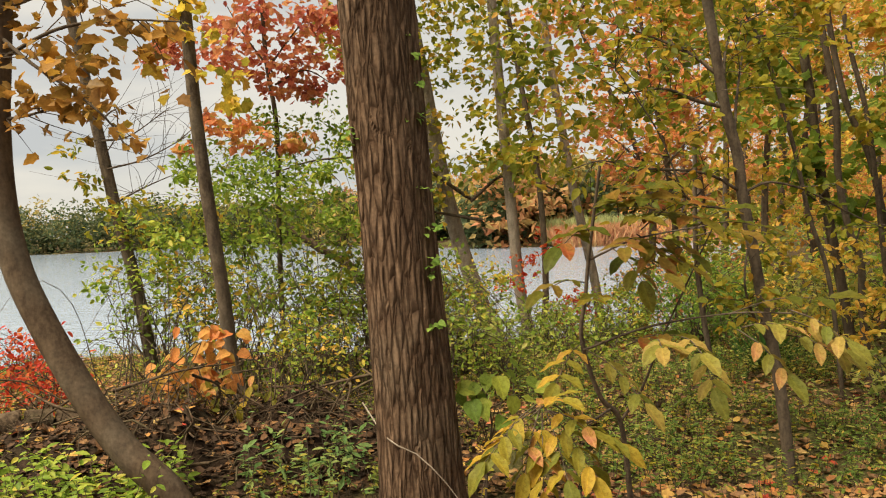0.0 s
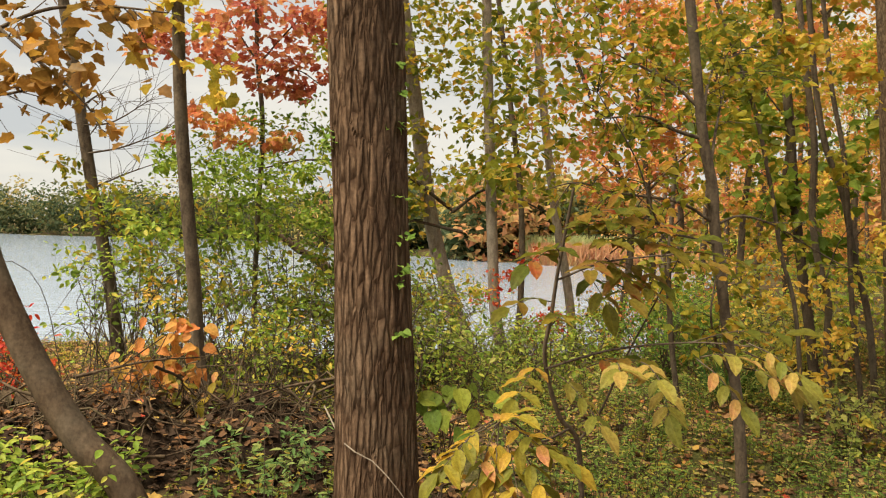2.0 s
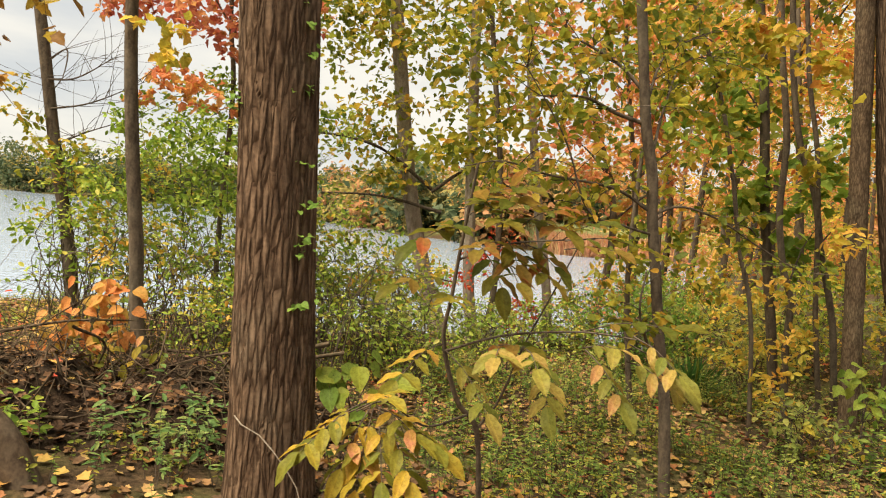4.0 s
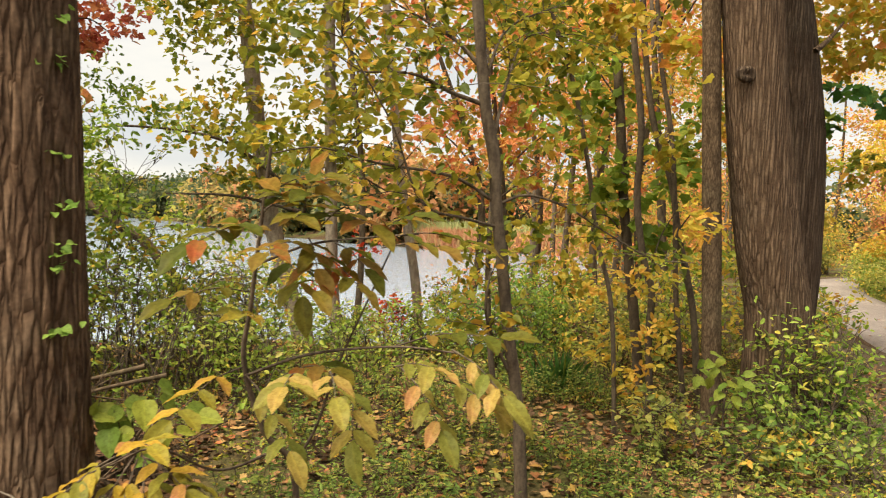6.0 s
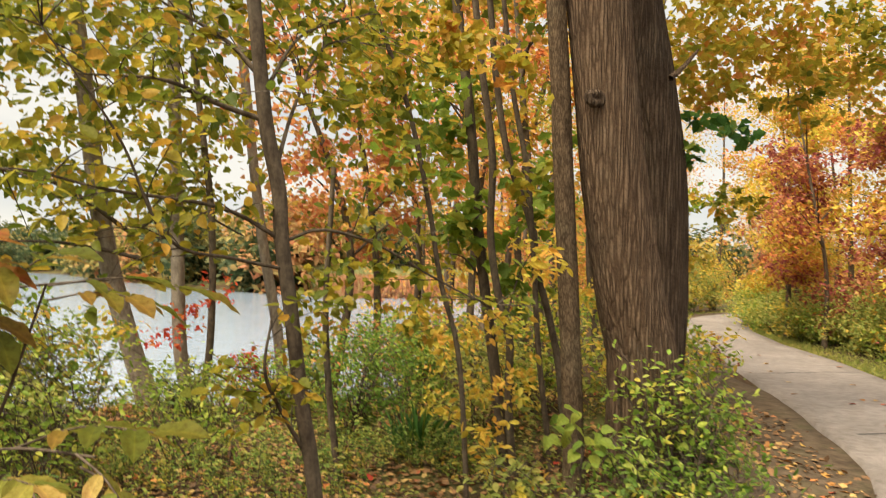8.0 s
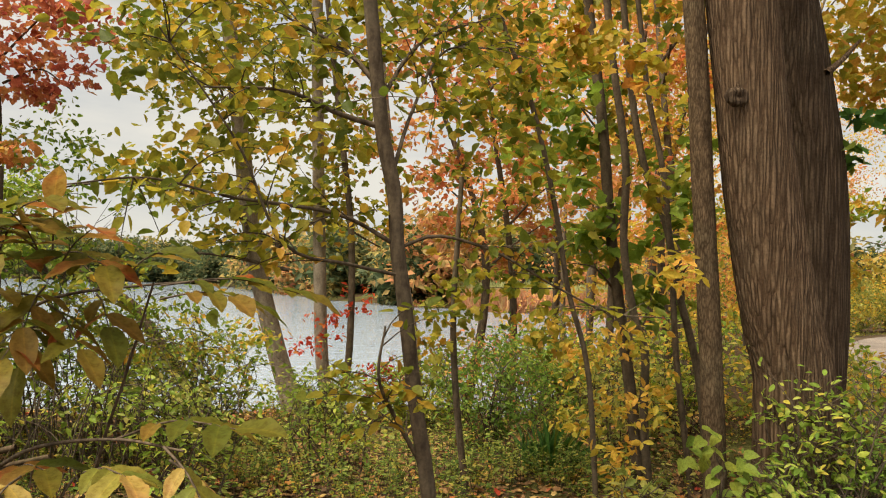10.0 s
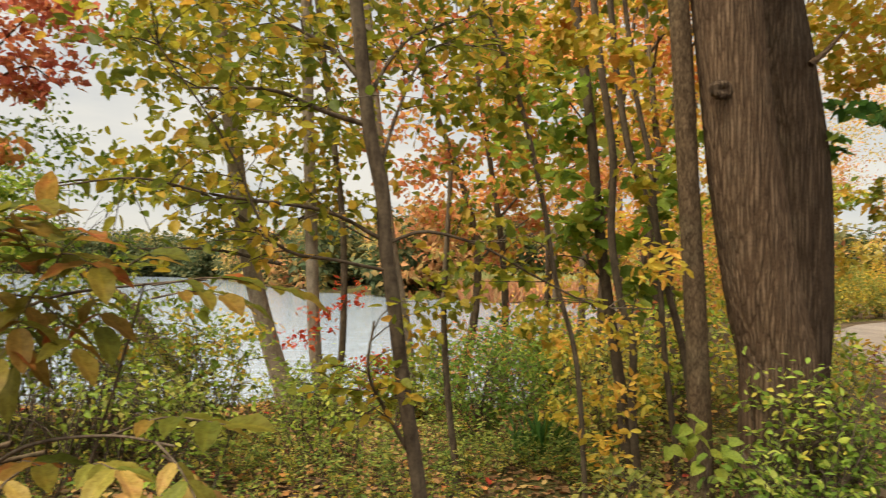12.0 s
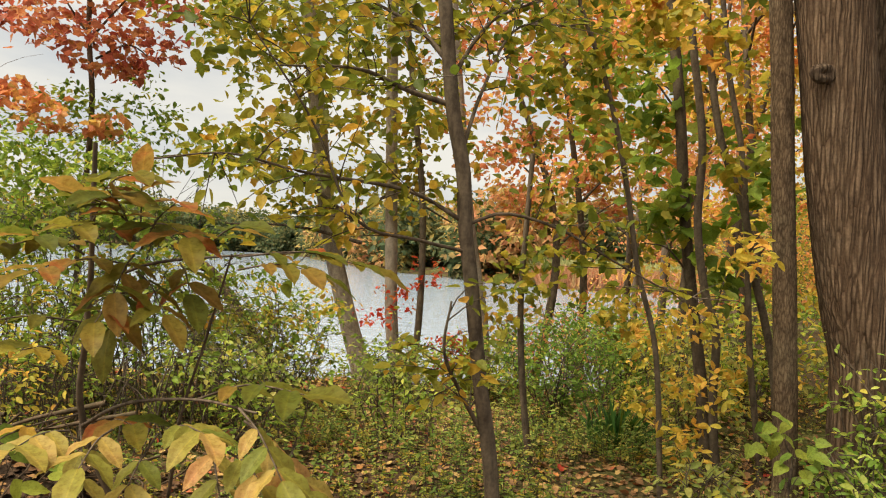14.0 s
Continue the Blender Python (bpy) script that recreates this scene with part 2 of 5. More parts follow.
LEAF_FIRE = leaf_material("leaf_orange_single", [(0.0, (0.46, 0.3, 0.07)), (0.4, (0.56, 0.27, 0.08)), (1.0, (0.58, 0.19, 0.07))], 0.45, 0.5, True)
LEAF_VINE = leaf_material("leaf_vine_single", [(0.0, (0.14, 0.26, 0.05)), (1.0, (0.28, 0.42, 0.09))], 0.45, 0.5, True)
LEAF_LIME = leaf_material("leaf_lime_single", [(0.0, (0.14, 0.22, 0.04)), (1.0, (0.3, 0.33, 0.055))], 0.4, 0.5, True)


def ground_material():
    m, nodes, links, shader = material("forest_floor", 0.95)
    shader.inputs["Specular IOR Level"].default_value = 0.05
    where = nodes.new("ShaderNodeTexCoord").outputs["Object"]
    big, small = noise_node(nodes, links, where, 0.55, 5), noise_node(nodes, links, where, 26, 8, 0.65)
    soil = ramp_node(nodes, [(0.3, (0.025, 0.017, 0.011)), (0.5, (0.065, 0.042, 0.026)), (0.72, (0.13, 0.08, 0.047))])
    links.new(small.outputs["Fac"], soil.inputs["Fac"])
    moss = ramp_node(nodes, [(0.45, (0, 0, 0)), (0.62, (0.75, 0.75, 0.75))])
    links.new(big.outputs["Fac"], moss.inputs["Fac"])
    grass = ramp_node(nodes, [(0.3, (0.05, 0.07, 0.02)), (0.7, (0.16, 0.16, 0.05))])
    links.new(small.outputs["Fac"], grass.inputs["Fac"])
    links.new(mixed(nodes, links, soil.outputs["Color"], grass.outputs["Color"], moss.outputs["Color"]), shader.inputs["Base Color"])
    bumped(nodes, links, shader, small.outputs["Fac"], 1.0, 0.03)
    return m


def asphalt_material():
    m, nodes, links, shader = material("worn_pale_asphalt", 0.85)
    where = nodes.new("ShaderNodeTexCoord").outputs["Object"]
    big, small, grit = noise_node(nodes, links, where, 0.8, 4), noise_node(nodes, links, where, 9, 5), noise_node(nodes, links, where, 240, 3)
    base = ramp_node(nodes, [(0.3, (0.155, 0.134, 0.124)), (0.7, (0.235, 0.204, 0.19))])
    links.new(big.outputs["Fac"], base.inputs["Fac"])
    stain = ramp_node(nodes, [(0.32, (0.72, 0.7, 0.68)), (0.6, (1.05, 1.05, 1.05))])
    links.new(small.outputs["Fac"], stain.inputs["Fac"])
    speck = ramp_node(nodes, [(0.35, (0.7, 0.7, 0.7)), (0.65, (1.15, 1.15, 1.15))])
    links.new(grit.outputs["Fac"], speck.inputs["Fac"])
    col = mixed(nodes, links, base.outputs["Color"], stain.outputs["Color"], 1.0, "MULTIPLY")
    links.new(mixed(nodes, links, col, speck.outputs["Color"], 1.0, "MULTIPLY"), shader.inputs["Base Color"])
    bumped(nodes, links, shader, grit.outputs["Fac"], 0.5, 0.004)
    return m


def water_material():
    m, nodes, links, shader = material("lake_water", 0.1)
    where = nodes.new("ShaderNodeTexCoord").outputs["Object"]
    mp = nodes.new("ShaderNodeMapping")
    mp.inputs["Scale"].default_value = (0.45, 1.7, 1)
    links.new(where, mp.inputs["Vector"])
    ripple = noise_node(nodes, links, mp.outputs["Vector"], 1.6, 6, 0.6)
    # the pale blue base carries part of the sky's glare
    shader.inputs["Base Color"].default_value = (0.25, 0.31, 0.4, 1)
    shader.inputs["IOR"].default_value = 1.33
    bumped(nodes, links, shader, ripple.outputs["Fac"], 0.6, 0.07)
    return m


# dark heap soil, lowered further to paint in the shade of its hollows
HUMUS = bark("dark_humus", (0.01, 0.007, 0.005), (0.05, 0.031, 0.02), (0.05, 0.045, 0.02), 18, 1, 0.04)
FLOOR, ASPHALT, WATER = ground_material(), asphalt_material(), water_material()
DARK_TAR = bark("tar_seam", (0.03, 0.03, 0.032), (0.07, 0.068, 0.068), (0.1, 0.1, 0.1), 30, 1, 0.003)
VERGE = bark("trodden_soil", (0.06, 0.042, 0.028), (0.13, 0.095, 0.065), (0.1, 0.1, 0.045), 9, 1, 0.01)

# ---- mesh helpers ----
rng = np.random.default_rng(7)


def mesh_of(name, verts, faces, mat, parent=None, smooth=True, label=""):
    """One mesh object from vertices and equal-sided faces (or a list of faces)."""
    data = bpy.data.meshes.new(name)
    if isinstance(faces, np.ndarray):
        k = faces.shape[1]
        data.vertices.add(len(verts))
        data.vertices.foreach_set("co", np.ascontiguousarray(verts, dtype=np.float32).ravel())
        data.loops.add(faces.size)
        data.loops.foreach_set("vertex_index", np.ascontiguousarray(faces, dtype=np.int32).ravel())
        data.polygons.add(len(faces))
        data.polygons.foreach_set("loop_start", np.arange(0, faces.size, k, dtype=np.int32))
        data.update(calc_edges=True)
    else:
        data.from_pydata([tuple(v) for v in verts], [], faces)
    data.materials.append(mat)
    if smooth:
        data.polygons.foreach_set("use_smooth", np.ones(len(data.polygons), dtype=bool))
    ob = new(name, data)
    if parent is not None:
        ob.parent = parent
        ob.matrix_parent_inverse = parent.matrix_basis.inverted()
    if label:
        tagged(ob, label)
    return ob


def unit(v):
    return v / np.maximum(np.linalg.norm(v, axis=-1, keepdims=True), 1e-9)


def smooth_line(points, count):
    """A Catmull-Rom curve through the points, evenly resampled."""
    p = np.array(points, float)
    p = np.vstack([2 * p[0] - p[1], p, 2 * p[-1] - p[-2]])
    out = []
    for i in range(1, len(p) - 2):
        for s in np.linspace(0, 1, 12, endpoint=False):
            a, b, c, d = p[i - 1 : i + 3]
            out.append(0.5 * (2 * b + (c - a) * s + (2 * a - 5 * b + 4 * c - d) * s**2 + (3 * b - a - 3 * c + d) * s**3))
    out = np.array(out + [p[-2]])
    along = np.r_[0, np.cumsum(np.linalg.norm(np.diff(out, axis=0), axis=1))]
    want = np.linspace(0, along[-1], count)
    return np.stack([np.interp(want, along, out[:, k]) for k in range(3)], 1)


def tube_arrays(line, radii, sides, ridges=0.0, lumps=0.0, seed=0.0):
    """Vertices and quads of a tube along a line; ridges: depth of the bark's plates."""
    n = len(line)
    tang = unit(np.gradient(line, axis=0))
    ref = np.tile([1.0, 0, 0], (n, 1))
    ref[np.abs(tang[:, 0]) > 0.85] = (0, 1.0, 0)
    side = unit(np.cross(tang, ref))
    up = np.cross(tang, side)
    ang = np.linspace(0, 2 * np.pi, sides, endpoint=False)
    r = np.repeat(np.asarray(radii, float)[:, None], sides, 1)
    if lumps:
        for i in range(n):
            for j in range(sides):
                r[i, j] *= 1 + lumps * noise.noise((2 * np.cos(ang[j]), 2 * np.sin(ang[j]) + seed, i * 6.0 / n))
    if ridges:
        along = np.r_[0, np.cumsum(np.linalg.norm(np.diff(line, axis=0), axis=1))]
        for i in range(n):
            for j in range(sides):
                c, s = np.cos(ang[j]) * 2.6, np.sin(ang[j]) * 2.6
                wob = noise.noise((c, s, along[i] * 1.6 + seed)) * 0.8
                a = noise.noise(((c + wob) * 2.1, (s + wob) * 2.1, along[i] * 1.5 + seed))
                b = noise.noise((c * 4.5, s * 4.5, along[i] * 5.0 + seed))
                plate = min(1.0, abs(a) * 4.5)
                r[i, j] += ridges * (plate - 0.8 + 0.25 * b)
    v = line[:, None] + side[:, None] * (np.cos(ang)[None, :, None] * r[..., None]) + up[:, None] * (np.sin(ang)[None, :, None] * r[..., None])
    i, j = np.meshgrid(np.arange(n - 1), np.arange(sides), indexing="ij")
    k = (j + 1) % sides
    f = np.stack([i * sides + j, i * sides + k, (i + 1) * sides + k, (i + 1) * sides + j], -1).reshape(-1, 4)
    return v.reshape(-1, 3), f


def joined(pieces):
    vs, fs, at = [], [], 0
    for v, f in pieces:
        vs.append(v)
        fs.append(f + at)
        at += len(v)
    return np.vstack(vs), np.vstack(fs)


# leaf outlines: half a leaf as a strip of points (across, along); the other half mirrors it
OVAL = [(0.0, 0.0), (0.2, 0.22), (0.26, 0.5), (0.16, 0.8), (0.0, 1.0)]
LANCE = [(0.0, 0.0), (0.12, 0.2), (0.185, 0.5), (0.11, 0.82), (0.0, 1.0)]
LOBED = [(0.0, 0.0), (0.3, 0.07), (0.29, 0.27), (0.45, 0.5), (0.26, 0.62), (0.19, 0.8), (0.0, 1.0)]
WIDE_LEAF = [(0.0, 0.0), (0.24, 0.18), (0.3, 0.45), (0.18, 0.78), (0.0, 1.0)]
SIMPLE = [(0.0, 0.0), (0.27, 0.4), (0.0, 1.0)]


def leaf_arrays(at, along, normal, size, shape=SIMPLE, fold=0.25, curl=0.2):
    """Folded leaves: one island each. at, along, normal: (n, 3); size: (n,)."""
    along = unit(along)
    across = unit(np.cross(along, normal))
    normal = np.cross(across, along)
    half = np.array(shape)
    k = len(half)
    right = np.stack([half[:, 0], half[:, 1], fold * half[:, 0] - curl * half[:, 1] ** 2], 1)
    left = right[1:-1] * (-1, 1, 1)
    tpl = np.vstack([right, left])
    v = at[:, None] + size[:, None, None] * (across[:, None] * tpl[None, :, :1] + along[:, None] * tpl[None, :, 1:2] + normal[:, None] * tpl[None, :, 2:])
    # triangles: fans from the base along each half
    tri = [(0, a, a + 1) for a in range(1, k - 1)]
    lefts = [0, *range(k, 2 * k - 2), k - 1]
    tri += [(0, lefts[a + 1], lefts[a]) for a in range(1, k - 1)]
    f = (np.arange(len(at))[:, None, None] * len(tpl) + np.array(tri)[None]).reshape(-1, 3)
    return v.reshape(-1, 3), f


def scattered(n, spread=1.0):
    return unit(rng.normal(size=(n, 3))) * spread


def cloud(center, radius, clumps, per_clump, size, shape=SIMPLE, flat=0.6, hang=0.3, clump=0.2):
    """Leaves in many small clumps inside an ellipsoid, with gaps between them."""
    radius = np.array(radius if hasattr(radius, "__len__") else (radius, radius, radius * 0.8), float)
    c = unit(rng.normal(size=(clumps, 3))) * rng.random((clumps, 1)) ** 0.45 * radius + np.array(center)
    spread = radius.mean() * clump
    at = np.repeat(c, per_clump, 0) + rng.normal(size=(clumps * per_clump, 3)) * spread * (1, 1, 0.55)
    n = len(at)
    along = rng.normal(size=(n, 3)) * (1, 1, flat) + (0, 0, -hang)
    normal = rng.normal(size=(n, 3)) * 0.7 + (0, 0, 1)
    return leaf_arrays(at, along, normal, size * rng.uniform(0.6, 1.25, n), shape)


def sprays(line, twigs, length, per_twig, size, shape=SIMPLE, start=0.25, droop=0.25, up=0.1):
    """Twigs off a limb with leaves along them. Returns twig tubes and leaves."""
    tubes, at, along = [], [], []
    tang = unit(np.gradient(line, axis=0))
    for _ in range(twigs):
        i = int((start + (1 - start) * rng.random()) * (len(line) - 1))
        way = unit(tang[i] * 0.6 + rng.normal(size=3) * (0.8, 0.8, 0.45) + (0, 0, up))
        long = length * rng.uniform(0.5, 1.2)
        s = np.linspace(0, 1, 6)[:, None]
        bend = np.array([0, 0, -droop]) + rng.normal(size=3) * 0.28
        path = line[i] + way * s * long + bend * s**2 * long
        tubes.append(tube_arrays(path, np.linspace(0.004, 0.0012, 6), 3))
        pick = rng.uniform(0.15, 1.05, per_twig)[:, None]
        p = line[i] + way * pick * long + bend * pick**2 * long
        at.append(p + rng.normal(size=p.shape) * 0.012)
        along.append(way * 0.7 + rng.normal(size=p.shape) * (0.8, 0.8, 0.5) + (0, 0, -0.35))
    at, along = np.vstack(at), np.vstack(along)
    normal = rng.normal(size=at.shape) * 0.55 + (0, 0, 1)
    return joined(tubes), leaf_arrays(at, along, normal, size * rng.uniform(0.55, 1.2, len(at)), shape)


# ---- the lie of the land ----
WATER_LEVEL = -1.0


def shore(x):
    """How far ahead the near bank runs at x."""
    return 12.7 + max(0.0, x - 3.6) * 2.3 + 0.5 * math.sin(x * 0.9) + 0.25 * math.sin(x * 2.3 + 1)


def far_shore(x):
    s = min(1.0, max(0.0, (x + 40) / 52))
    return 150 - 92 * s * s * (3 - 2 * s) + 3 * math.sin(x * 0.11) + 1.2 * math.sin(x * 0.43)


def ground_z(x, y):
    near = shore(x) - y
    far = y - far_shore(x)
    land = -0.2 - 0.15 * min(1, max(0, (y - 4) / 3)) - 0.2 * min(1, max(0, (y - 7) / 5))
    land += 0.035 * noise.noise((x * 0.8, y * 0.8, 0)) + 0.012 * noise.noise((x * 3, y * 3, 4))
    land -= 0.2 * math.exp(-(((x - 2.1) / 1.3) ** 2) - ((y - 4.7) / 0.8) ** 2)
    if x > 4:
        land += (-0.2 - land) * min(1, (x - 4) / 2)
    if near > 0 and near >= far:
        s = min(1.0, near / 1.6)
        return WATER_LEVEL + (land - WATER_LEVEL) * s * s * (3 - 2 * s)
    if far > 0:
        return WATER_LEVEL + 1.6 * min(1.0, far / 18) + 0.006 * max(0.0, far - 18)
    return WATER_LEVEL - 1.2 * min(1.0, min(-near, -far) / 4)


def axis_steps(lo, hi, fine, near_lo, near_hi, grow=1.22):
    mid = list(np.arange(near_lo, near_hi + 1e-6, fine))
    up, step = [], fine
    while (up[-1] if up else near_hi) < hi:
        step *= grow
        up.append((up[-1] if up else near_hi) + step)
    down, step = [], fine
    while (down[-1] if down else near_lo) > lo:
        step *= grow
        down.append((down[-1] if down else near_lo) - step)
    return np.array(down[::-1] + mid + up)


xs, ys = axis_steps(-1800, 1800, 0.2, -9, 14), axis_steps(-1500, 2500, 0.2, -2, 20)
gv = np.array([(x, y, ground_z(x, y)) for y in ys for x in xs])
i, j = np.meshgrid(np.arange(len(ys) - 1), np.arange(len(xs) - 1), indexing="ij")
gf = np.stack([i * len(xs) + j, i * len(xs) + j + 1, (i + 1) * len(xs) + j + 1, (i + 1) * len(xs) + j], -1).reshape(-1, 4)
ground = tagged(mesh_of("ground", gv, gf, FLOOR), "leaf-strewn brown forest floor sloping to a lake", "ground", kind="structure")
wv = [(-1500, 5, WATER_LEVEL), (400, 5, WATER_LEVEL), (400, 900, WATER_LEVEL), (-1500, 900, WATER_LEVEL)]
water = tagged(mesh_of("water", wv, [(0, 1, 2, 3)], WATER), "calm grey lake with fine ripples", "lake", kind="structure")


# ---- the paved path ----
PATH_LEFT = [(6.5, -14), (5.3, -5), (4.95, 0), (4.95, 2.8), (5.4, 4.53), (6.61, 6.08), (7.57, 7.68), (9.05, 10.5), (11.3, 15.0), (12.5, 17.5), (15.5, 22.4), (20.5, 27.5), (29, 32), (42, 36)]


def edge(b, cols):
    """Across the ribbon: the first and last strips are narrow slopes."""
    return 0.0 if b == 0 else 1.0 if b == cols - 1 else 0.02 + 0.96 * (b - 1) / (cols - 3)


def path_ribbon(shift_left, shift_right, lift, rows=420, cols=9, wobble=0.05, skirt=0, skirt2=0):
    mid = smooth_line([(x, y, 0) for x, y in PATH_LEFT], rows)
    tang = unit(np.gradient(mid, axis=0))
    right = np.stack([tang[:, 1], -tang[:, 0], 0 * tang[:, 0]], 1)
    v = []
    for a in range(rows):
        l = shift_left + wobble * (noise.noise((a * 0.06, 3, 0)) + 0.5 * noise.noise((a * 0.35, 5, 0)))
        r = shift_right + wobble * noise.noise((a * 0.06, 9, 0))
        for b in range(cols):
            p = mid[a] + right[a] * (l + (r - l) * edge(b, cols))
            v.append((p[0], p[1], -0.2 + (lift if skirt < b < cols - 1 - skirt2 or lift < 0 else -0.06)))
    f = [(a * cols + b, a * cols + b + 1, (a + 1) * cols + b + 1, (a + 1) * cols + b) for a in range(rows - 1) for b in range(cols - 1)]
    return np.array(v), np.array(f)


v, f = path_ribbon(0.0, 2.15, 0.06)
pavement = tagged(mesh_of("pavement", v, f, ASPHALT), "pale grey worn asphalt footpath curving through woods", "path", kind="structure")
v, f = path_ribbon(-1.15, 0.03, 0.022, wobble=0.3)
verge = tagged(mesh_of("trim", v, f, VERGE), "bare trodden soil verge beside the path", "verge", kind="structure")


# ---- trees ----
def tree(name, line, base_radius, top_radius, mat, label, sides=14, rings=60, ridges=0.0, flare=1.35, lumps=0.06, seed=0.0, group="", more=2.5):
    """An empty at the foot with the trunk as its part."""
    pts = np.array(line, float)
    if pts[0, 2] > pts[-1, 2]:
        pts = pts[::-1]
    slope = pts[1] - pts[0]
    foot_z = ground_z(pts[0, 0], pts[0, 1]) - 0.05
    if pts[0, 2] > foot_z + 0.02:
        drop = pts[0, 2] - foot_z
        foot = pts[0] - slope / max(slope[2], 0.15) * drop * 0.5
        foot[2] = foot_z
        pts = np.vstack([foot, pts])
    else:
        pts[0, 2] = foot_z
    top = pts[-1] + unit(pts[-1] - pts[-2]) * more
    pts = np.vstack([pts, top])
    curve = smooth_line(pts, rings)
    s = np.linspace(0, 1, rings)
    height = curve[:, 2] - curve[0, 2]
    radii = base_radius + (top_radius - base_radius) * s
    radii = radii * (1 + (flare - 1) * np.exp(-height / (base_radius * 2.2)))
    root = new(name)
    root.matrix_basis = pose(*curve[0])
    tagged(root, label, "tree", group)
    v, f = tube_arrays(curve, radii, sides, ridges, lumps, seed)
    mesh_of("trunk", v, f, mat, root)
    return root, curve


def limb(parent, points, r0, r1, mat, count=24, sides=7):
    c = smooth_line(points, count)
    v, f = tube_arrays(c, np.linspace(r0, r1, count), sides, lumps=0.1)
    mesh_of("limb", v, f, mat, parent)
    return c


def crown(parent, pieces, mat, name="crown", label=""):
    v, f = joined(pieces)
    return mesh_of(name, v, f, mat, parent, smooth=False, label=label)


# the big ridged trunk with vine tufts
root_a, line_a = tree("tree", [(-0.12, 3.88, -0.06), (-0.14, 3.87, 0.58), (-0.17, 3.86, 1.22), (-0.20, 3.84, 1.88), (-0.23, 3.80, 2.52)], 0.205, 0.185, BARK_RIDGED, "large brown ridged tree trunk with small climbing vine tufts", 150, 330, 0.012, 1.2, 0.05, 3.0, more=3.6)
# the slim dark tree
SLIM_LINE = [(2.14, 4.65, 0.28), (2.06, 4.65, 0.73), (2.00, 4.65, 1.14), (1.95, 4.65, 1.45), (1.93, 4.65, 1.68), (1.87, 4.65, 1.94), (1.84, 4.65, 2.14), (1.79, 4.65, 2.53)]
root_d, line_d = tree("tree", SLIM_LINE, 0.036, 0.029, BARK_SMOOTH, "slim dark grey young tree with olive yellow leaves", 16, 110, 0, 1.3, 0.1, 1.0)
root_f, line_f = tree("tree", [(4.77, 6.30, 0.54), (4.75, 6.30, 0.78), (4.64, 6.30, 1.24), (4.49, 6.30, 2.11), (4.41, 6.30, 2.75), (4.34, 6.30, 3.36)], 0.262, 0.215, BARK_FURROWED, "old furrowed tree trunk with a knot grown together with another", 130, 240, 0.006, 1.25, 0.05, 8.0, more=3.2)
root_f2, line_f2 = tree("tree", [(5.39, 7.15, 0.42), (5.41, 7.15, 0.70), (5.44, 7.15, 1.24), (5.40, 7.15, 2.28), (5.28, 7.15, 3.03), (5.13, 7.15, 3.74)], 0.235, 0.235, BARK_SHADED, "second furrowed trunk leaning against its larger neighbour", 110, 220, 0.005, 1.2, 0.05, 5.0)
root_g, line_g = tree("tree", [(4.23, 6.35, 0.12), (4.17, 6.35, 1.11), (4.10, 6.35, 2.12), (4.06, 6.35, 2.73), (4.01, 6.35, 3.35)], 0.08, 0.072, BARK_PALE, "straight pale brown young tree trunk beside the old tree", 18, 90, 0.003, 1.15, 0.05, 4.0)
root_b, line_b = tree("tree", [(0.67, 11.70, -0.41), (0.44, 11.70, 0.27), (0.16, 11.70, 1.26), (-0.05, 11.70, 2.34), (-0.25, 11.70, 3.73), (-0.43, 11.70, 4.89)], 0.135, 0.09, BARK_BANK, "leaning pale trunk on the bank", 14, 60, 0, 1.3)
root_c, line_c = tree("tree", [(1.20, 11.20, -0.32), (1.09, 11.20, 0.34), (1.00, 11.20, 1.82), (0.92, 11.20, 3.32), (0.85, 11.20, 4.83)], 0.088, 0.068, BARK_BANK, "upright grey trunk at the water's edge", 12, 50)
root_c2, line_c2 = tree("tree", [(1.34, 11.00, -0.57), (1.46, 11.00, 0.30), (1.43, 11.00, 1.84), (1.23, 11.00, 3.30), (1.02, 11.00, 4.77)], 0.05, 0.03, BARK_SMOOTH, "thin dark trunk at the water's edge", 10, 50)
root_m, line_m = tree("tree", [(2.34, 11.80, 0.34), (2.11, 11.80, 1.52), (1.96, 11.80, 2.47), (1.77, 11.80, 3.91), (1.63, 11.80, 5.11)], 0.075, 0.055, BARK_BANK, "leaning grey trunk behind the slim tree", 12, 50)
root_i, line_i = tree("tree", [(2.59, 7.10, -0.37), (2.50, 7.10, 0.25), (2.45, 7.10, 0.78), (2.44, 7.10, 1.22), (2.45, 7.10, 1.53)], 0.03, 0.02, BARK_SMOOTH, "thin dark sapling stem in the undergrowth", 9, 40, more=0.6)
root_j, line_j = tree("tree", [(3.38, 6.30, -0.16), (3.33, 6.30, 0.50), (3.27, 6.30, 0.88), (3.15, 6.30, 1.27), (3.04, 6.30, 1.85), (2.87, 6.30, 2.51), (2.60, 6.30, 3.20)], 0.02, 0.014, BARK_SMOOTH, "thin leaning sapling stem with few leaves", 9, 60)
root_e, line_e = tree("tree", [(4.03, 7.30, -0.28), (3.94, 7.30, 0.44), (3.85, 7.30, 1.00), (3.74, 7.30, 1.75), (3.64, 7.30, 2.70), (3.50, 7.30, 3.65)], 0.05, 0.038, BARK_SMOOTH, "slender dark tree in a cluster", 12, 60, group="cluster of slender trees")
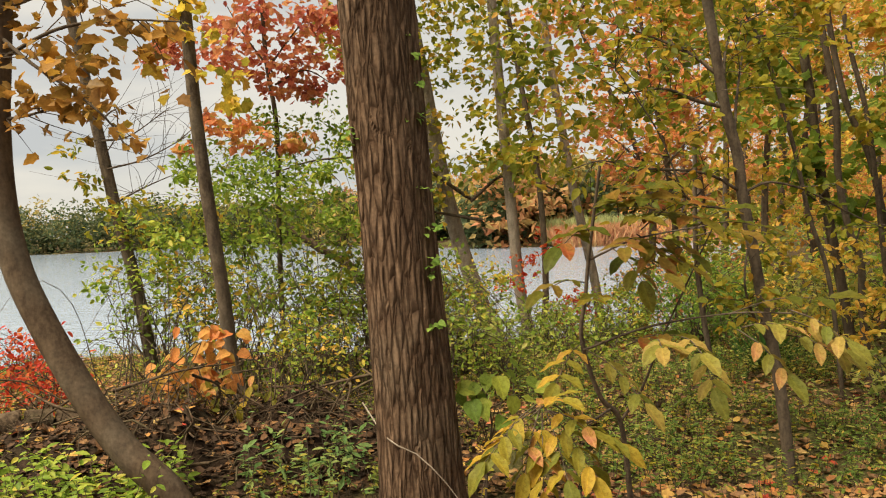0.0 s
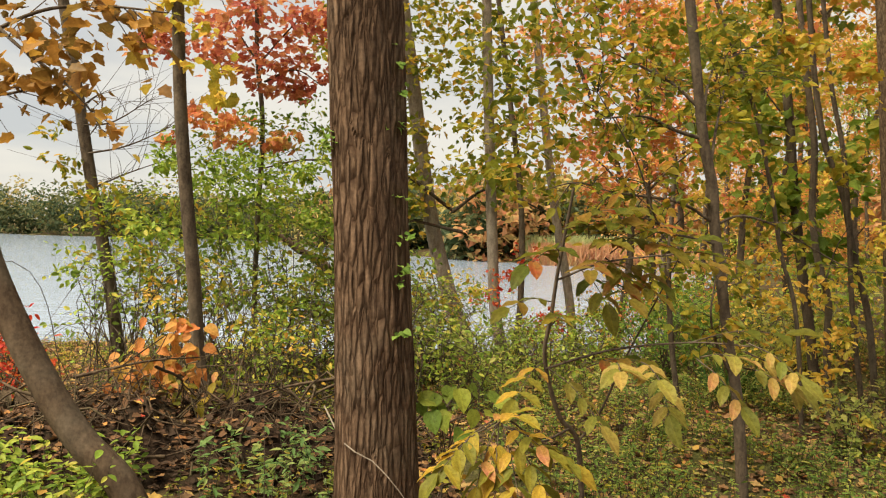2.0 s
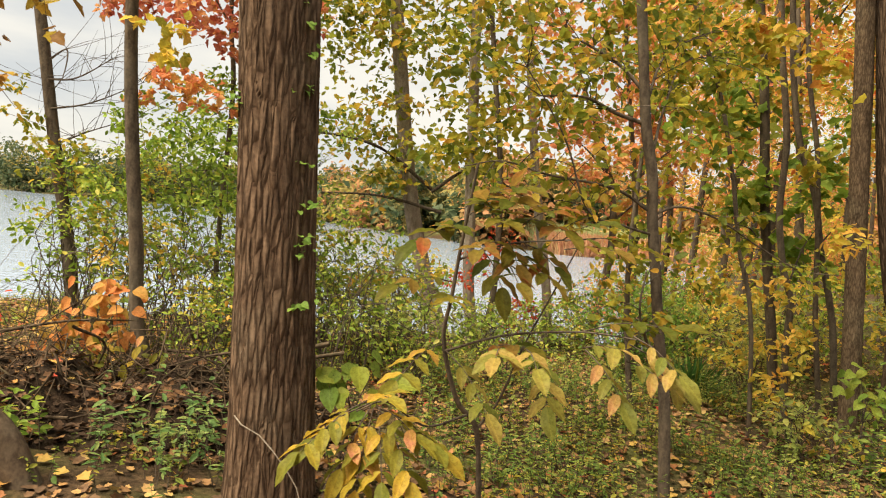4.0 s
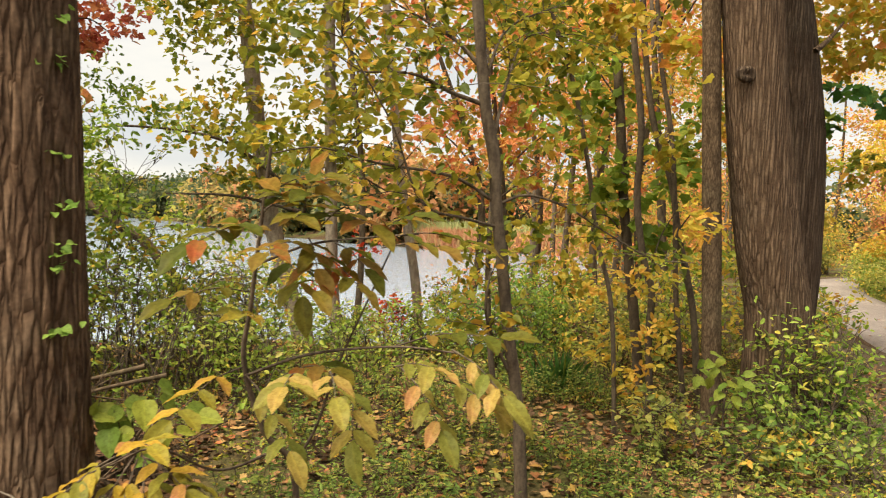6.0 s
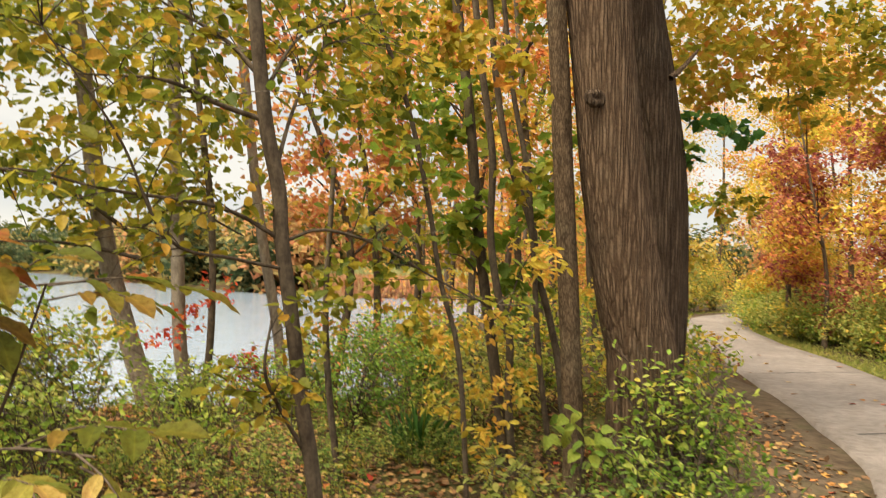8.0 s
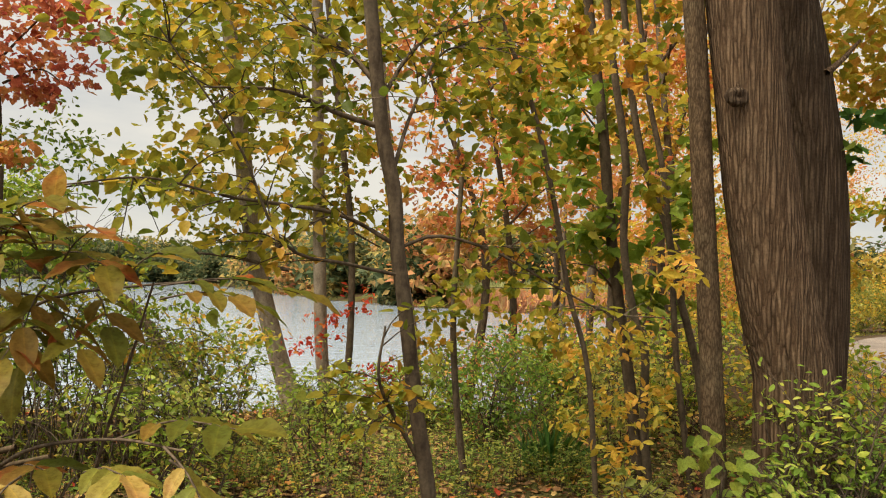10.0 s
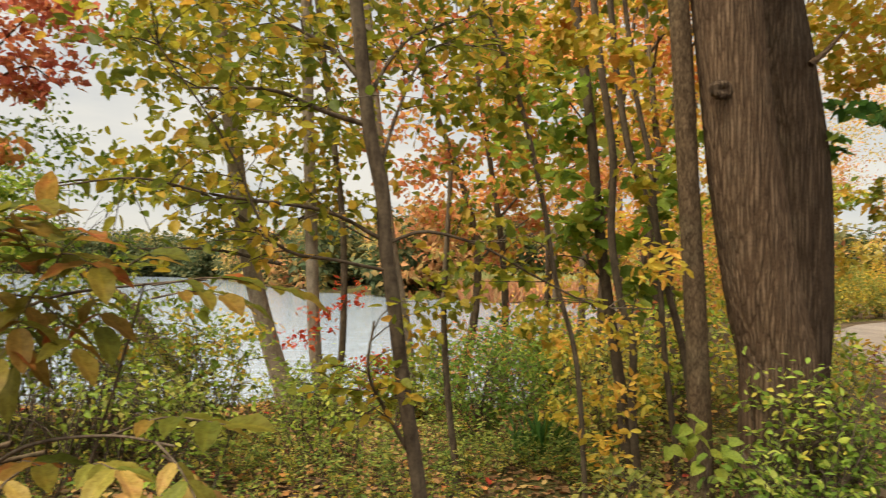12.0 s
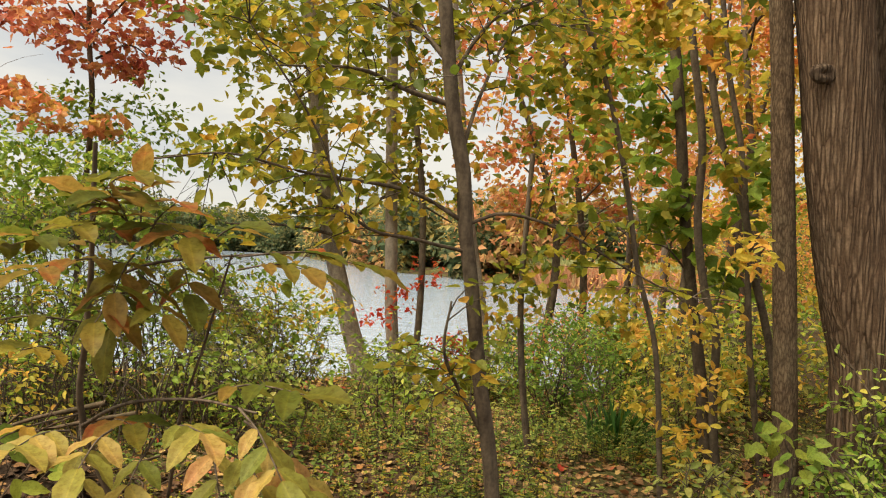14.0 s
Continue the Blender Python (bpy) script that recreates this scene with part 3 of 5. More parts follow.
root_h, line_h = tree("tree", [(3.99, 6.95, -0.34), (3.93, 6.95, 0.32), (3.93, 6.95, 0.80), (3.83, 6.95, 1.11), (3.74, 6.95, 1.64), (3.74, 6.95, 2.27), (3.63, 6.95, 2.99), (3.56, 6.95, 3.52)], 0.034, 0.025, BARK_SMOOTH, "slender crooked grey tree in a cluster", 12, 80, group="cluster of slender trees")
root_h2, line_h2 = tree("tree", [(4.49, 7.20, 0.47), (4.40, 7.20, 0.89), (4.28, 7.20, 1.31), (4.17, 7.20, 1.82), (3.97, 7.20, 2.32), (3.85, 7.20, 2.93), (3.77, 7.20, 3.63)], 0.033, 0.024, BARK_SMOOTH, "slender leaning grey tree in a cluster", 12, 60, group="cluster of slender trees")
root_h3, line_h3 = tree("tree", [(4.37, 7.10, -0.20), (4.25, 7.10, 0.66), (4.18, 7.10, 1.53), (4.10, 7.10, 2.23), (3.96, 7.10, 2.87), (3.86, 7.10, 3.61)], 0.026, 0.018, BARK_SMOOTH, "slender dark tree in a cluster", 12, 60, group="cluster of slender trees")
root_l0, line_l0 = tree("tree", [(-1.44, 3.75, 0.01), (-1.65, 3.75, 0.23), (-1.85, 3.75, 0.54), (-2.06, 3.75, 0.96), (-2.17, 3.75, 1.26), (-2.22, 3.75, 1.61), (-2.22, 3.75, 2.02), (-2.18, 3.75, 2.46)], 0.078, 0.058, BARK_WARM, "smooth grey curved trunk leaning over", 18, 80, 0, 1.2)
root_l1, line_l1 = tree("tree", [(-3.30, 8.20, -0.37), (-3.35, 8.20, 0.08), (-3.46, 8.20, 0.85), (-3.63, 8.20, 1.68), (-3.84, 8.20, 2.89), (-4.04, 8.20, 4.02)], 0.072, 0.046, BARK_SMOOTH, "dark leaning trunk beside the lake", 12, 60)
root_l2, line_l2 = tree("tree", [(-1.77, 6.30, -0.08), (-1.85, 6.30, 0.24), (-1.89, 6.30, 0.83), (-1.97, 6.30, 1.57), (-2.04, 6.30, 2.39), (-2.08, 6.30, 3.35)], 0.062, 0.044, BARK_SMOOTH, "dark trunk standing in a thicket", 14, 60)
root_l3, line_l3 = tree("tree", [(-1.90, 8.80, -0.56), (-1.97, 8.80, 0.33), (-1.96, 8.80, 1.28), (-1.92, 8.80, 2.56), (-2.00, 8.80, 3.36), (-2.02, 8.80, 4.09)], 0.034, 0.02, BARK_SMOOTH, "thin trunk with red leaves", 10, 60)


# ---- leaves and limbs of the near trees ----
def leafy(parent, mat, balls, size, shape=SIMPLE, per=18, name="crown", density=1.0, flat=0.6, hang=0.3):
    """A crown of leaf clumps round the ends of the limbs: balls are (x, y, z, radius, clumps)."""
    return crown(parent, [cloud((x, y, z), r, max(3, int(n * density)), per, size, shape, flat, hang) for x, y, z, r, n in balls], mat, name)


def limbs_with_leaves(parent, limbs, wood, mat, twigs, length, per_twig, size, shape=LOBED, droop=0.25):
    tw, lv = [], []
    for pts, r0, r1 in limbs:
        c = limb(parent, pts, r0, r1, wood)
        a, b = sprays(c, twigs, length, per_twig, size, shape, 0.15, droop)
        tw.append(a)
        lv.append(b)
    tagged(crown(parent, tw, BARK_TWIG, "twig"), kind="stuff")
    crown(parent, lv, mat)


limbs_with_leaves(root_d, [
    ([(1.83, 4.65, 2.00), (1.65, 4.60, 2.04), (1.44, 4.50, 2.10), (1.14, 4.30, 2.05)], 0.014, 0.004),
    ([(1.83, 4.65, 2.19), (1.67, 4.75, 2.37), (1.38, 4.90, 2.56)], 0.014, 0.006),
    ([(1.94, 4.65, 1.46), (1.68, 4.55, 1.58), (1.25, 4.40, 1.62), (0.98, 4.20, 1.66), (0.76, 4.00, 1.60)], 0.011, 0.003),
    ([(1.97, 4.65, 1.32), (1.75, 4.50, 1.36), (1.49, 4.30, 1.43), (1.31, 4.20, 1.81), (1.02, 4.10, 2.22)], 0.009, 0.003),
    ([(1.97, 4.65, 1.45), (2.14, 4.70, 1.51), (2.42, 4.80, 1.45), (2.73, 4.90, 1.30), (3.05, 5.00, 1.17), (3.39, 5.10, 1.15)], 0.009, 0.003),
    ([(1.91, 4.65, 1.76), (2.00, 4.80, 2.11), (2.16, 5.00, 2.47), (2.48, 5.20, 2.56)], 0.011, 0.004),
    ([(1.85, 4.65, 2.12), (2.04, 5.00, 2.51), (2.42, 5.30, 2.76)], 0.012, 0.004),
    ([(2.08, 4.65, 0.50), (1.97, 4.60, 0.69), (1.89, 4.50, 0.88), (1.91, 4.50, 1.10)], 0.012, 0.005),
], BARK_SMOOTH, OLIVE, 15, 0.42, 8, 0.075, WIDE_LEAF)
leafy(root_d, OLIVE, [(*(1.34, 5.20, 2.46), 0.55, 16), (*(0.92, 5.00, 2.12), 0.5, 13), (*(2.17, 5.80, 2.47), 0.6, 13), (*(2.42, 6.00, 2.17), 0.6, 12), (*(1.51, 5.60, 2.12), 0.5, 9), (*(0.7, 5.2, 1.8), 0.4, 9), (*(2.7, 6.2, 2.6), 0.5, 10)], 0.08, WIDE_LEAF, 12, "crown")

leafy(root_d, OLIVE, [(*(0.79, 5.20, 2.73), 0.4, 11), (*(1.14, 5.30, 2.92), 0.45, 13), (*(1.51, 5.40, 3.12), 0.45, 13), (*(1.96, 5.40, 2.99), 0.45, 13), (*(2.44, 5.80, 3.08), 0.5, 13), (*(1.72, 5.20, 2.71), 0.3, 8), (*(0.53, 5.00, 2.47), 0.35, 8)], 0.075, WIDE_LEAF, 12)
# the trees on the bank
leafy(root_b, OLIVE, [(*(-0.61, 11.50, 5.16), 1.0, 26), (*(-1.26, 11.30, 4.50), 0.7, 14), (*(0.52, 11.30, 5.48), 1.0, 26)], 0.11, LOBED, 13)
leafy(root_m, OLIVE, [(*(1.74, 11.80, 5.61), 1.0, 18), (*(2.89, 12.00, 6.04), 1.0, 17)], 0.14, LOBED, 12)
leafy(root_h2, OLIVE, [(*(3.04, 7.60, 3.95), 0.6, 13), (*(3.56, 7.60, 3.68), 0.5, 10), (*(3.97, 7.60, 4.07), 0.6, 13), (*(4.29, 7.60, 3.62), 0.4, 7)], 0.1, LOBED, 8)
leafy(root_j, ORANGE, [(*(3.11, 9.50, 4.18), 0.6, 10), (*(3.82, 9.50, 4.76), 0.7, 11), (*(4.91, 9.50, 4.64), 0.6, 10), (*(2.39, 9.50, 4.33), 0.5, 7)], 0.11, LOBED, 9)
leafy(root_f2, GOLDEN_OLIVE, [(*(6.32, 8.20, 4.25), 0.6, 22), (*(7.11, 8.50, 4.67), 0.7, 24), (*(7.10, 8.80, 3.89), 0.6, 20), (*(7.32, 8.50, 5.32), 0.8, 22)], 0.1, LOBED, 9)
leafy(root_b, OLIVE, [(*(-0.52, 11.60, 3.77), 1.0, 32), (*(0.09, 11.50, 4.41), 1.0, 32), (*(-0.73, 11.40, 2.70), 0.8, 30), (*(-1.21, 11.40, 4.15), 0.7, 24), (*(-0.22, 11.40, 2.10), 0.6, 20)], 0.11, LOBED, 13)
leafy(root_c, OLIVE, [(*(0.85, 11.20, 4.05), 1.0, 22), (*(1.14, 11.20, 3.00), 0.9, 28), (*(0.74, 11.00, 2.35), 0.7, 18), (*(1.50, 11.00, 2.17), 0.6, 15)], 0.11, LOBED, 13)
leafy(root_c2, SCARLET, [(*(1.26, 10.80, 0.75), 0.35, 8), (*(0.88, 10.80, 0.44), 0.3, 6), (*(1.57, 10.90, 0.99), 0.3, 6), (*(1.91, 10.80, 0.21), 0.25, 5)], 0.08, OVAL, 9)
leafy(root_m, ORANGE, [(*(2.15, 11.80, 4.13), 1.0, 22), (*(2.14, 11.80, 3.00), 0.8, 20), (*(2.74, 11.80, 2.31), 0.7, 17)], 0.1, LOBED, 13)
leafy(root_m, ORANGE, [(*(2.52, 13.00, 4.82), 0.9, 10), (*(3.43, 13.00, 4.42), 0.9, 10), (*(3.86, 12.60, 4.95), 0.8, 8), (*(3.15, 13.00, 3.16), 0.7, 8), (*(3.85, 13.00, 3.38), 0.7, 10), (*(1.89, 12.60, 4.67), 0.6, 7), (*(4.50, 12.00, 4.63), 0.7, 10)], 0.13, LOBED, 10)
# twiggy lower limbs towards the water
for pts in ([(0.41, 11.50, 1.72), (-0.50, 11.20, 2.30), (-1.70, 10.90, 2.38), (-2.44, 10.60, 2.18)], [(0.59, 11.50, 1.38), (-0.34, 11.40, 1.55), (-1.22, 11.20, 1.53)], [(0.41, 11.50, 1.68), (1.02, 11.40, 2.06), (1.82, 11.30, 1.72)]):
    limb(root_b, pts, 0.03, 0.01, BARK_TWIG)

# the red-leaved tree and its neighbours on the left
leafy(root_l3, RED, [(*(-3.14, 8.60, 3.47), 0.4, 12), (*(-2.61, 8.60, 3.48), 0.5, 18), (*(-2.21, 8.60, 3.65), 0.6, 22), (*(-1.63, 8.70, 3.78), 0.6, 22), (*(-1.33, 8.70, 3.24), 0.4, 13), (*(-1.97, 8.60, 3.19), 0.4, 12), (*(-1.18, 8.80, 3.85), 0.5, 14), (*(-1.65, 8.60, 3.04), 0.3, 7)], 0.1, LOBED, 11)
leafy(root_l3, ORANGE, [(*(-2.47, 8.40, 2.63), 0.3, 9), (*(-2.09, 8.40, 2.45), 0.32, 9), (*(-1.66, 8.50, 2.41), 0.28, 7), (*(-2.87, 8.40, 2.42), 0.2, 4)], 0.1, LOBED, 10)
for pts in ([(-1.91, 8.80, 3.09), (-1.53, 8.70, 3.22), (-1.19, 8.60, 3.02)], [(-1.93, 8.80, 3.23), (-2.23, 8.70, 3.68), (-2.38, 8.60, 3.99)], [(-1.95, 8.80, 3.33), (-1.66, 8.80, 3.68), (-1.37, 8.80, 3.99)]):
    limb(root_l3, pts, 0.014, 0.005, BARK_SMOOTH)
leafy(root_l2, YELLOW, [(*(-1.73, 6.20, 2.69), 0.22, 5), (*(-1.65, 6.20, 2.45), 0.18, 4), (*(-1.99, 6.20, 3.13), 0.3, 8)], 0.1, LOBED, 7)
limbs_with_leaves(root_l0, [
    ([(-2.20, 3.75, 2.28), (-1.80, 3.60, 2.39), (-1.44, 3.50, 2.39), (-1.11, 3.40, 2.34)], 0.012, 0.004),
    ([(-2.19, 3.75, 2.43), (-1.92, 3.60, 2.22), (-1.68, 3.50, 2.06), (-1.48, 3.40, 1.90), (-1.39, 3.40, 1.75)], 0.012, 0.004),
    ([(-2.22, 3.75, 1.98), (-1.99, 3.70, 2.00), (-1.77, 3.60, 2.04)], 0.01, 0.003),
    ([(-2.18, 3.75, 2.54), (-1.73, 3.60, 2.59), (-1.30, 3.50, 2.53)], 0.012, 0.004),
], BARK_SMOOTH, RUSSET, 9, 0.3, 5, 0.075)
leafy(root_l0, RUSSET, [(*(-1.86, 3.60, 2.35), 0.3, 9), (*(-1.62, 3.55, 2.21), 0.28, 9), (*(-1.99, 3.60, 2.02), 0.2, 5), (*(-1.63, 3.50, 2.04), 0.2, 6), (*(-2.04, 3.70, 2.52), 0.2, 5)], 0.065, LOBED, 5)
leafy(root_l0, RUSSET, [(*(-1.37, 3.50, 2.32), 0.22, 8), (*(-1.68, 3.50, 2.10), 0.22, 7)], 0.1, LOBED, 4)
leafy(root_l2, GREEN, [(*(-2.20, 7.60, 1.84), 0.35, 12), (*(-1.83, 7.80, 2.01), 0.35, 12), (*(-1.37, 7.80, 1.75), 0.4, 16), (*(-1.11, 7.80, 2.03), 0.3, 10), (*(-2.60, 7.60, 2.03), 0.28, 8), (*(-1.64, 7.60, 1.46), 0.4, 14), (*(-0.99, 7.60, 1.43), 0.3, 10), (*(-2.75, 7.40, 1.34), 0.3, 9)], 0.075, OVAL, 16)
leafy(root_l3, GREEN, [(*(-2.2, 8.8, 2.5), 0.5, 14), (*(-1.5, 8.8, 2.6), 0.5, 14), (*(-0.9, 8.8, 2.3), 0.45, 12), (*(-2.8, 8.7, 2.2), 0.4, 9), (*(-2.53, 8.80, 1.74), 0.4, 14), (*(-1.92, 8.80, 1.42), 0.4, 14), (*(-2.49, 8.60, 1.16), 0.4, 13), (*(-1.73, 9.20, 2.06), 0.35, 9), (*(-1.36, 9.00, 1.41), 0.35, 10), (*(-3.03, 8.60, 1.41), 0.4, 12)], 0.075, OVAL, 16)
# bare fine branches on the leaning trunk
bare = []
for pts in ([(-3.70, 8.10, 2.43), (-3.34, 8.00, 2.46), (-2.85, 7.90, 2.73)], [(-3.65, 8.10, 2.12), (-3.17, 8.00, 2.21), (-2.56, 7.90, 2.47)], [(-3.63, 8.20, 1.75), (-3.23, 8.10, 1.91), (-2.74, 8.00, 2.07)], [(-3.76, 8.20, 2.66), (-3.52, 8.10, 2.76), (-3.49, 8.00, 2.47), (-3.60, 8.00, 2.29)]):
    c = limb(root_l1, pts, 0.012, 0.003, BARK_TWIG)
    bare.append(sprays(c, 16, 0.8, 2, 0.03, SIMPLE, 0.1, 0.0, 0.4)[0])
tagged(crown(root_l1, bare, BARK_TWIG, "twig"), kind="stuff")
leafy(root_l1, OLIVE, [(*(-3.86, 8.00, 2.06), 0.3, 6), (*(-3.39, 8.00, 1.67), 0.35, 8), (*(-4.03, 8.00, 2.31), 0.25, 4)], 0.09, OVAL, 8)

# cluster of slender trees
leafy(root_e, GREEN, [(*(3.56, 7.60, 2.95), 0.5, 13), (*(3.40, 7.60, 2.50), 0.45, 11), (*(3.49, 7.30, 1.95), 0.35, 11), (*(3.73, 7.40, 1.46), 0.35, 9), (*(4.31, 7.40, 1.96), 0.35, 10), (*(4.42, 7.50, 2.40), 0.35, 9), (*(4.14, 7.60, 1.20), 0.35, 7)], 0.13, LOBED, 8)
leafy(root_h, GOLDEN_OLIVE, [(*(3.43, 5.60, 2.65), 0.26, 9), (*(3.16, 6.40, 2.99), 0.4, 14), (*(3.39, 6.40, 3.08), 0.4, 14), (*(3.94, 6.90, 2.07), 0.25, 6)], 0.09, LOBED, 7)
leafy(root_h2, OLIVE, [(*(3.08, 7.20, 2.51), 0.6, 20), (*(3.04, 7.60, 2.00), 0.5, 14), (*(3.45, 7.80, 1.54), 0.5, 13), (*(2.68, 7.20, 3.12), 0.6, 20), (*(3.91, 7.60, 2.72), 0.5, 13), (*(4.31, 7.80, 2.89), 0.4, 10)], 0.085, LOBED, 7)
leafy(root_h3, YELLOW, [(*(3.48, 6.70, 0.78), 0.26, 10), (*(3.80, 6.80, 0.95), 0.24, 9), (*(3.64, 6.60, 0.47), 0.26, 10), (*(3.46, 6.20, 0.12), 0.24, 10), (*(3.21, 6.80, 0.96), 0.22, 6), (*(3.99, 6.80, 0.55), 0.2, 6), (*(3.45, 7.00, 1.26), 0.2, 6), (*(3.36, 6.60, 0.29), 0.2, 6)], 0.075, OVAL, 8)
leafy(root_g, YELLOW, [(*(3.59, 5.40, 1.44), 0.16, 8), (*(3.50, 5.40, 1.40), 0.14, 6)], 0.09, LANCE, 5)
leafy(root_i, OLIVE, [(*(2.45, 7.00, 1.25), 0.4, 14), (*(2.34, 7.00, 0.94), 0.3, 10), (*(2.70, 7.20, 1.22), 0.3, 10), (*(3.08, 7.00, 0.98), 0.3, 9)], 0.08, LOBED, 7)
leafy(root_j, OLIVE, [(*(2.72, 6.30, 2.78), 0.45, 14), (*(2.57, 6.20, 2.48), 0.35, 10)], 0.09, LOBED, 7)
for parent, pts in ((root_e, [(3.78, 7.30, 1.28), (3.59, 7.20, 1.45), (3.38, 7.10, 1.48)]), (root_h2, [(4.26, 7.20, 1.35), (4.35, 7.10, 1.54)]), (root_h2, [(3.91, 7.00, 0.94), (4.01, 7.00, 1.30), (4.13, 7.00, 1.52)]), (root_e, [(3.64, 7.30, 2.56), (3.37, 7.40, 2.94), (3.09, 7.50, 3.23)])):
    limb(parent, pts, 0.01, 0.004, BARK_TWIG)

# leaves hanging over the path from the old trees
leafy(root_f2, GOLDEN_OLIVE, [(*(6.11, 7.40, 3.49), 0.5, 30), (*(7.10, 7.80, 3.60), 0.6, 30), (*(8.08, 8.00, 3.90), 0.7, 34), (*(8.85, 8.00, 3.55), 0.6, 26), (*(6.34, 7.60, 3.17), 0.35, 12)], 0.1, LOBED, 9)
leafy(root_f2, GOLDEN_OLIVE, [(*(6.6, 7.6, 4.0), 0.5, 22), (*(7.4, 7.7, 4.2), 0.6, 26), (*(8.4, 7.9, 4.6), 0.7, 26), (*(6.3, 7.5, 4.5), 0.5, 18)], 0.1, LOBED, 9)
leafy(root_f2, DEEP_GREEN, [(*(5.82, 7.00, 2.73), 0.3, 6), (*(6.21, 7.10, 2.68), 0.22, 4), (*(5.60, 7.00, 2.45), 0.16, 3)], 0.12, LOBED, 6)
leafy(root_f2, OLIVE, [(*(7.57, 7.80, 3.29), 0.4, 14), (*(8.23, 7.60, 3.95), 0.5, 18), (*(7.31, 8.60, 2.21), 0.3, 12)], 0.1, LOBED, 8)
limb(root_f2, [(5.31, 6.85, 3.05), (5.47, 6.90, 3.18), (5.68, 7.00, 3.38)], 0.03, 0.012, BARK_FURROWED)
# knots
def knot(parent, centre, radius, mat):
    v, f = [], []
    for a in range(9):
        for b in range(16):
            s, q = a / 8 * math.pi / 2, b / 16 * 2 * math.pi
            r = radius * (1 + 0.15 * noise.noise((math.cos(q) * 2, math.sin(q) * 2, a)))
            dent = 0.45 * math.exp(-((math.sin(s) / 0.4) ** 2))
            v.append((centre[0] + r * math.sin(s) * math.cos(q), centre[1] + 0.02 - r * 0.4 * (math.cos(s) - 1.5 * dent), centre[2] + r * 0.7 * math.sin(s) * math.sin(q)))
    f = [(a * 16 + b, a * 16 + (b + 1) % 16, (a + 1) * 16 + (b + 1) % 16, (a + 1) * 16 + b) for a in range(8) for b in range(16)]
    mesh_of("knot", np.array(v), np.array(f), mat, parent)


# the darkened bark paints in this knot's dark hollow
knot(root_f, (*(4.24, 6.1, 2.62),), 0.1, BARK_SHADED)
knot(root_g, (*(4.04, 6.29, 2.98),), 0.035, BARK_PALE)

# unseen crowns high above the walker, added to finish trees and shade the floor
def unseen_crown(parent, line, mat, spread, clumps, size=0.17):
    top = line[-1]
    wood = BARK_FURROWED
    pieces = []
    for k in range(7):
        a = k * 2 * math.pi / 7 + rng.uniform(-0.3, 0.3)
        p = line[-1 - 2 * k]
        end = np.array([top[0] + math.cos(a) * spread * 0.7, top[1] + math.sin(a) * spread * 0.7, top[2] + rng.uniform(0.2, 0.9) * spread])
        limb(parent, [p, (p + end) / 2 + (0, 0, 0.15), end], 0.05, 0.015, wood, 10, 6)
        pieces.append(cloud(end, (spread * 0.5, spread * 0.5, spread * 0.32), clumps // 7, 22, size))
    crown(parent, pieces, mat)


unseen_crown(root_a, line_a, OLIVE, 2.4, 35)
unseen_crown(root_f, line_f, GOLDEN_OLIVE, 2.6, 35)
unseen_crown(root_f2, line_f2, GOLD, 2.4, 28)
unseen_crown(root_g, line_g, OLIVE, 1.2, 28)
unseen_crown(root_l1, line_l1, OLIVE, 1.4, 28)
unseen_crown(root_l2, line_l2, OLIVE, 1.4, 28)
unseen_crown(root_d, line_d, OLIVE, 1.2, 28, 0.11)
unseen_crown(root_b, line_b, OLIVE, 1.6, 28)


# ---- the woods on both sides of the path ----
def wood_tree(x, y, height, spread, mat, label, clumps=150, per=26, size=0.12, base=0.2, second=None, group="woods by the lake"):
    z = ground_z(x, y)
    pts = [(x, y, z), (x + rng.normal() * 0.2, y, z + height * 0.35), (x + rng.normal() * 0.4, y + rng.normal() * 0.3, z + height * 0.75)]
    root, line = tree("tree", pts, height * 0.008 + 0.02, 0.015, BARK_SMOOTH, label, 8, 24, group=group)
    for _ in range(5):
        a, h = rng.uniform(0, 2 * math.pi), rng.uniform(0.3, 0.8)
        p = line[int(h * 23)]
        limb(root, [p, p + np.array([math.cos(a) * spread * 0.4, math.sin(a) * spread * 0.4, 0.4]), p + np.array([math.cos(a) * spread * 0.8, math.sin(a) * spread * 0.8, 0.7])], 0.025, 0.006, BARK_TWIG, 10, 5)
    boughs = []
    for k in range(9):
        w = unit(rng.normal(size=3))
        boughs.append(((x + w[0] * spread * 0.65, y + w[1] * spread * 0.65, z + height * (base + (1 - base) * (k + 0.6) / 9)), spread * rng.uniform(0.38, 0.62)))
    crown(root, [cloud(c, (r, r, r * 0.6), clumps // 11, per, size, clump=0.2) for c, r in boughs], mat)
    if second:
        crown(root, [cloud(c, (r, r, r * 0.6), clumps // 12, per, size, clump=0.24) for c, r in boughs[::2]], second)


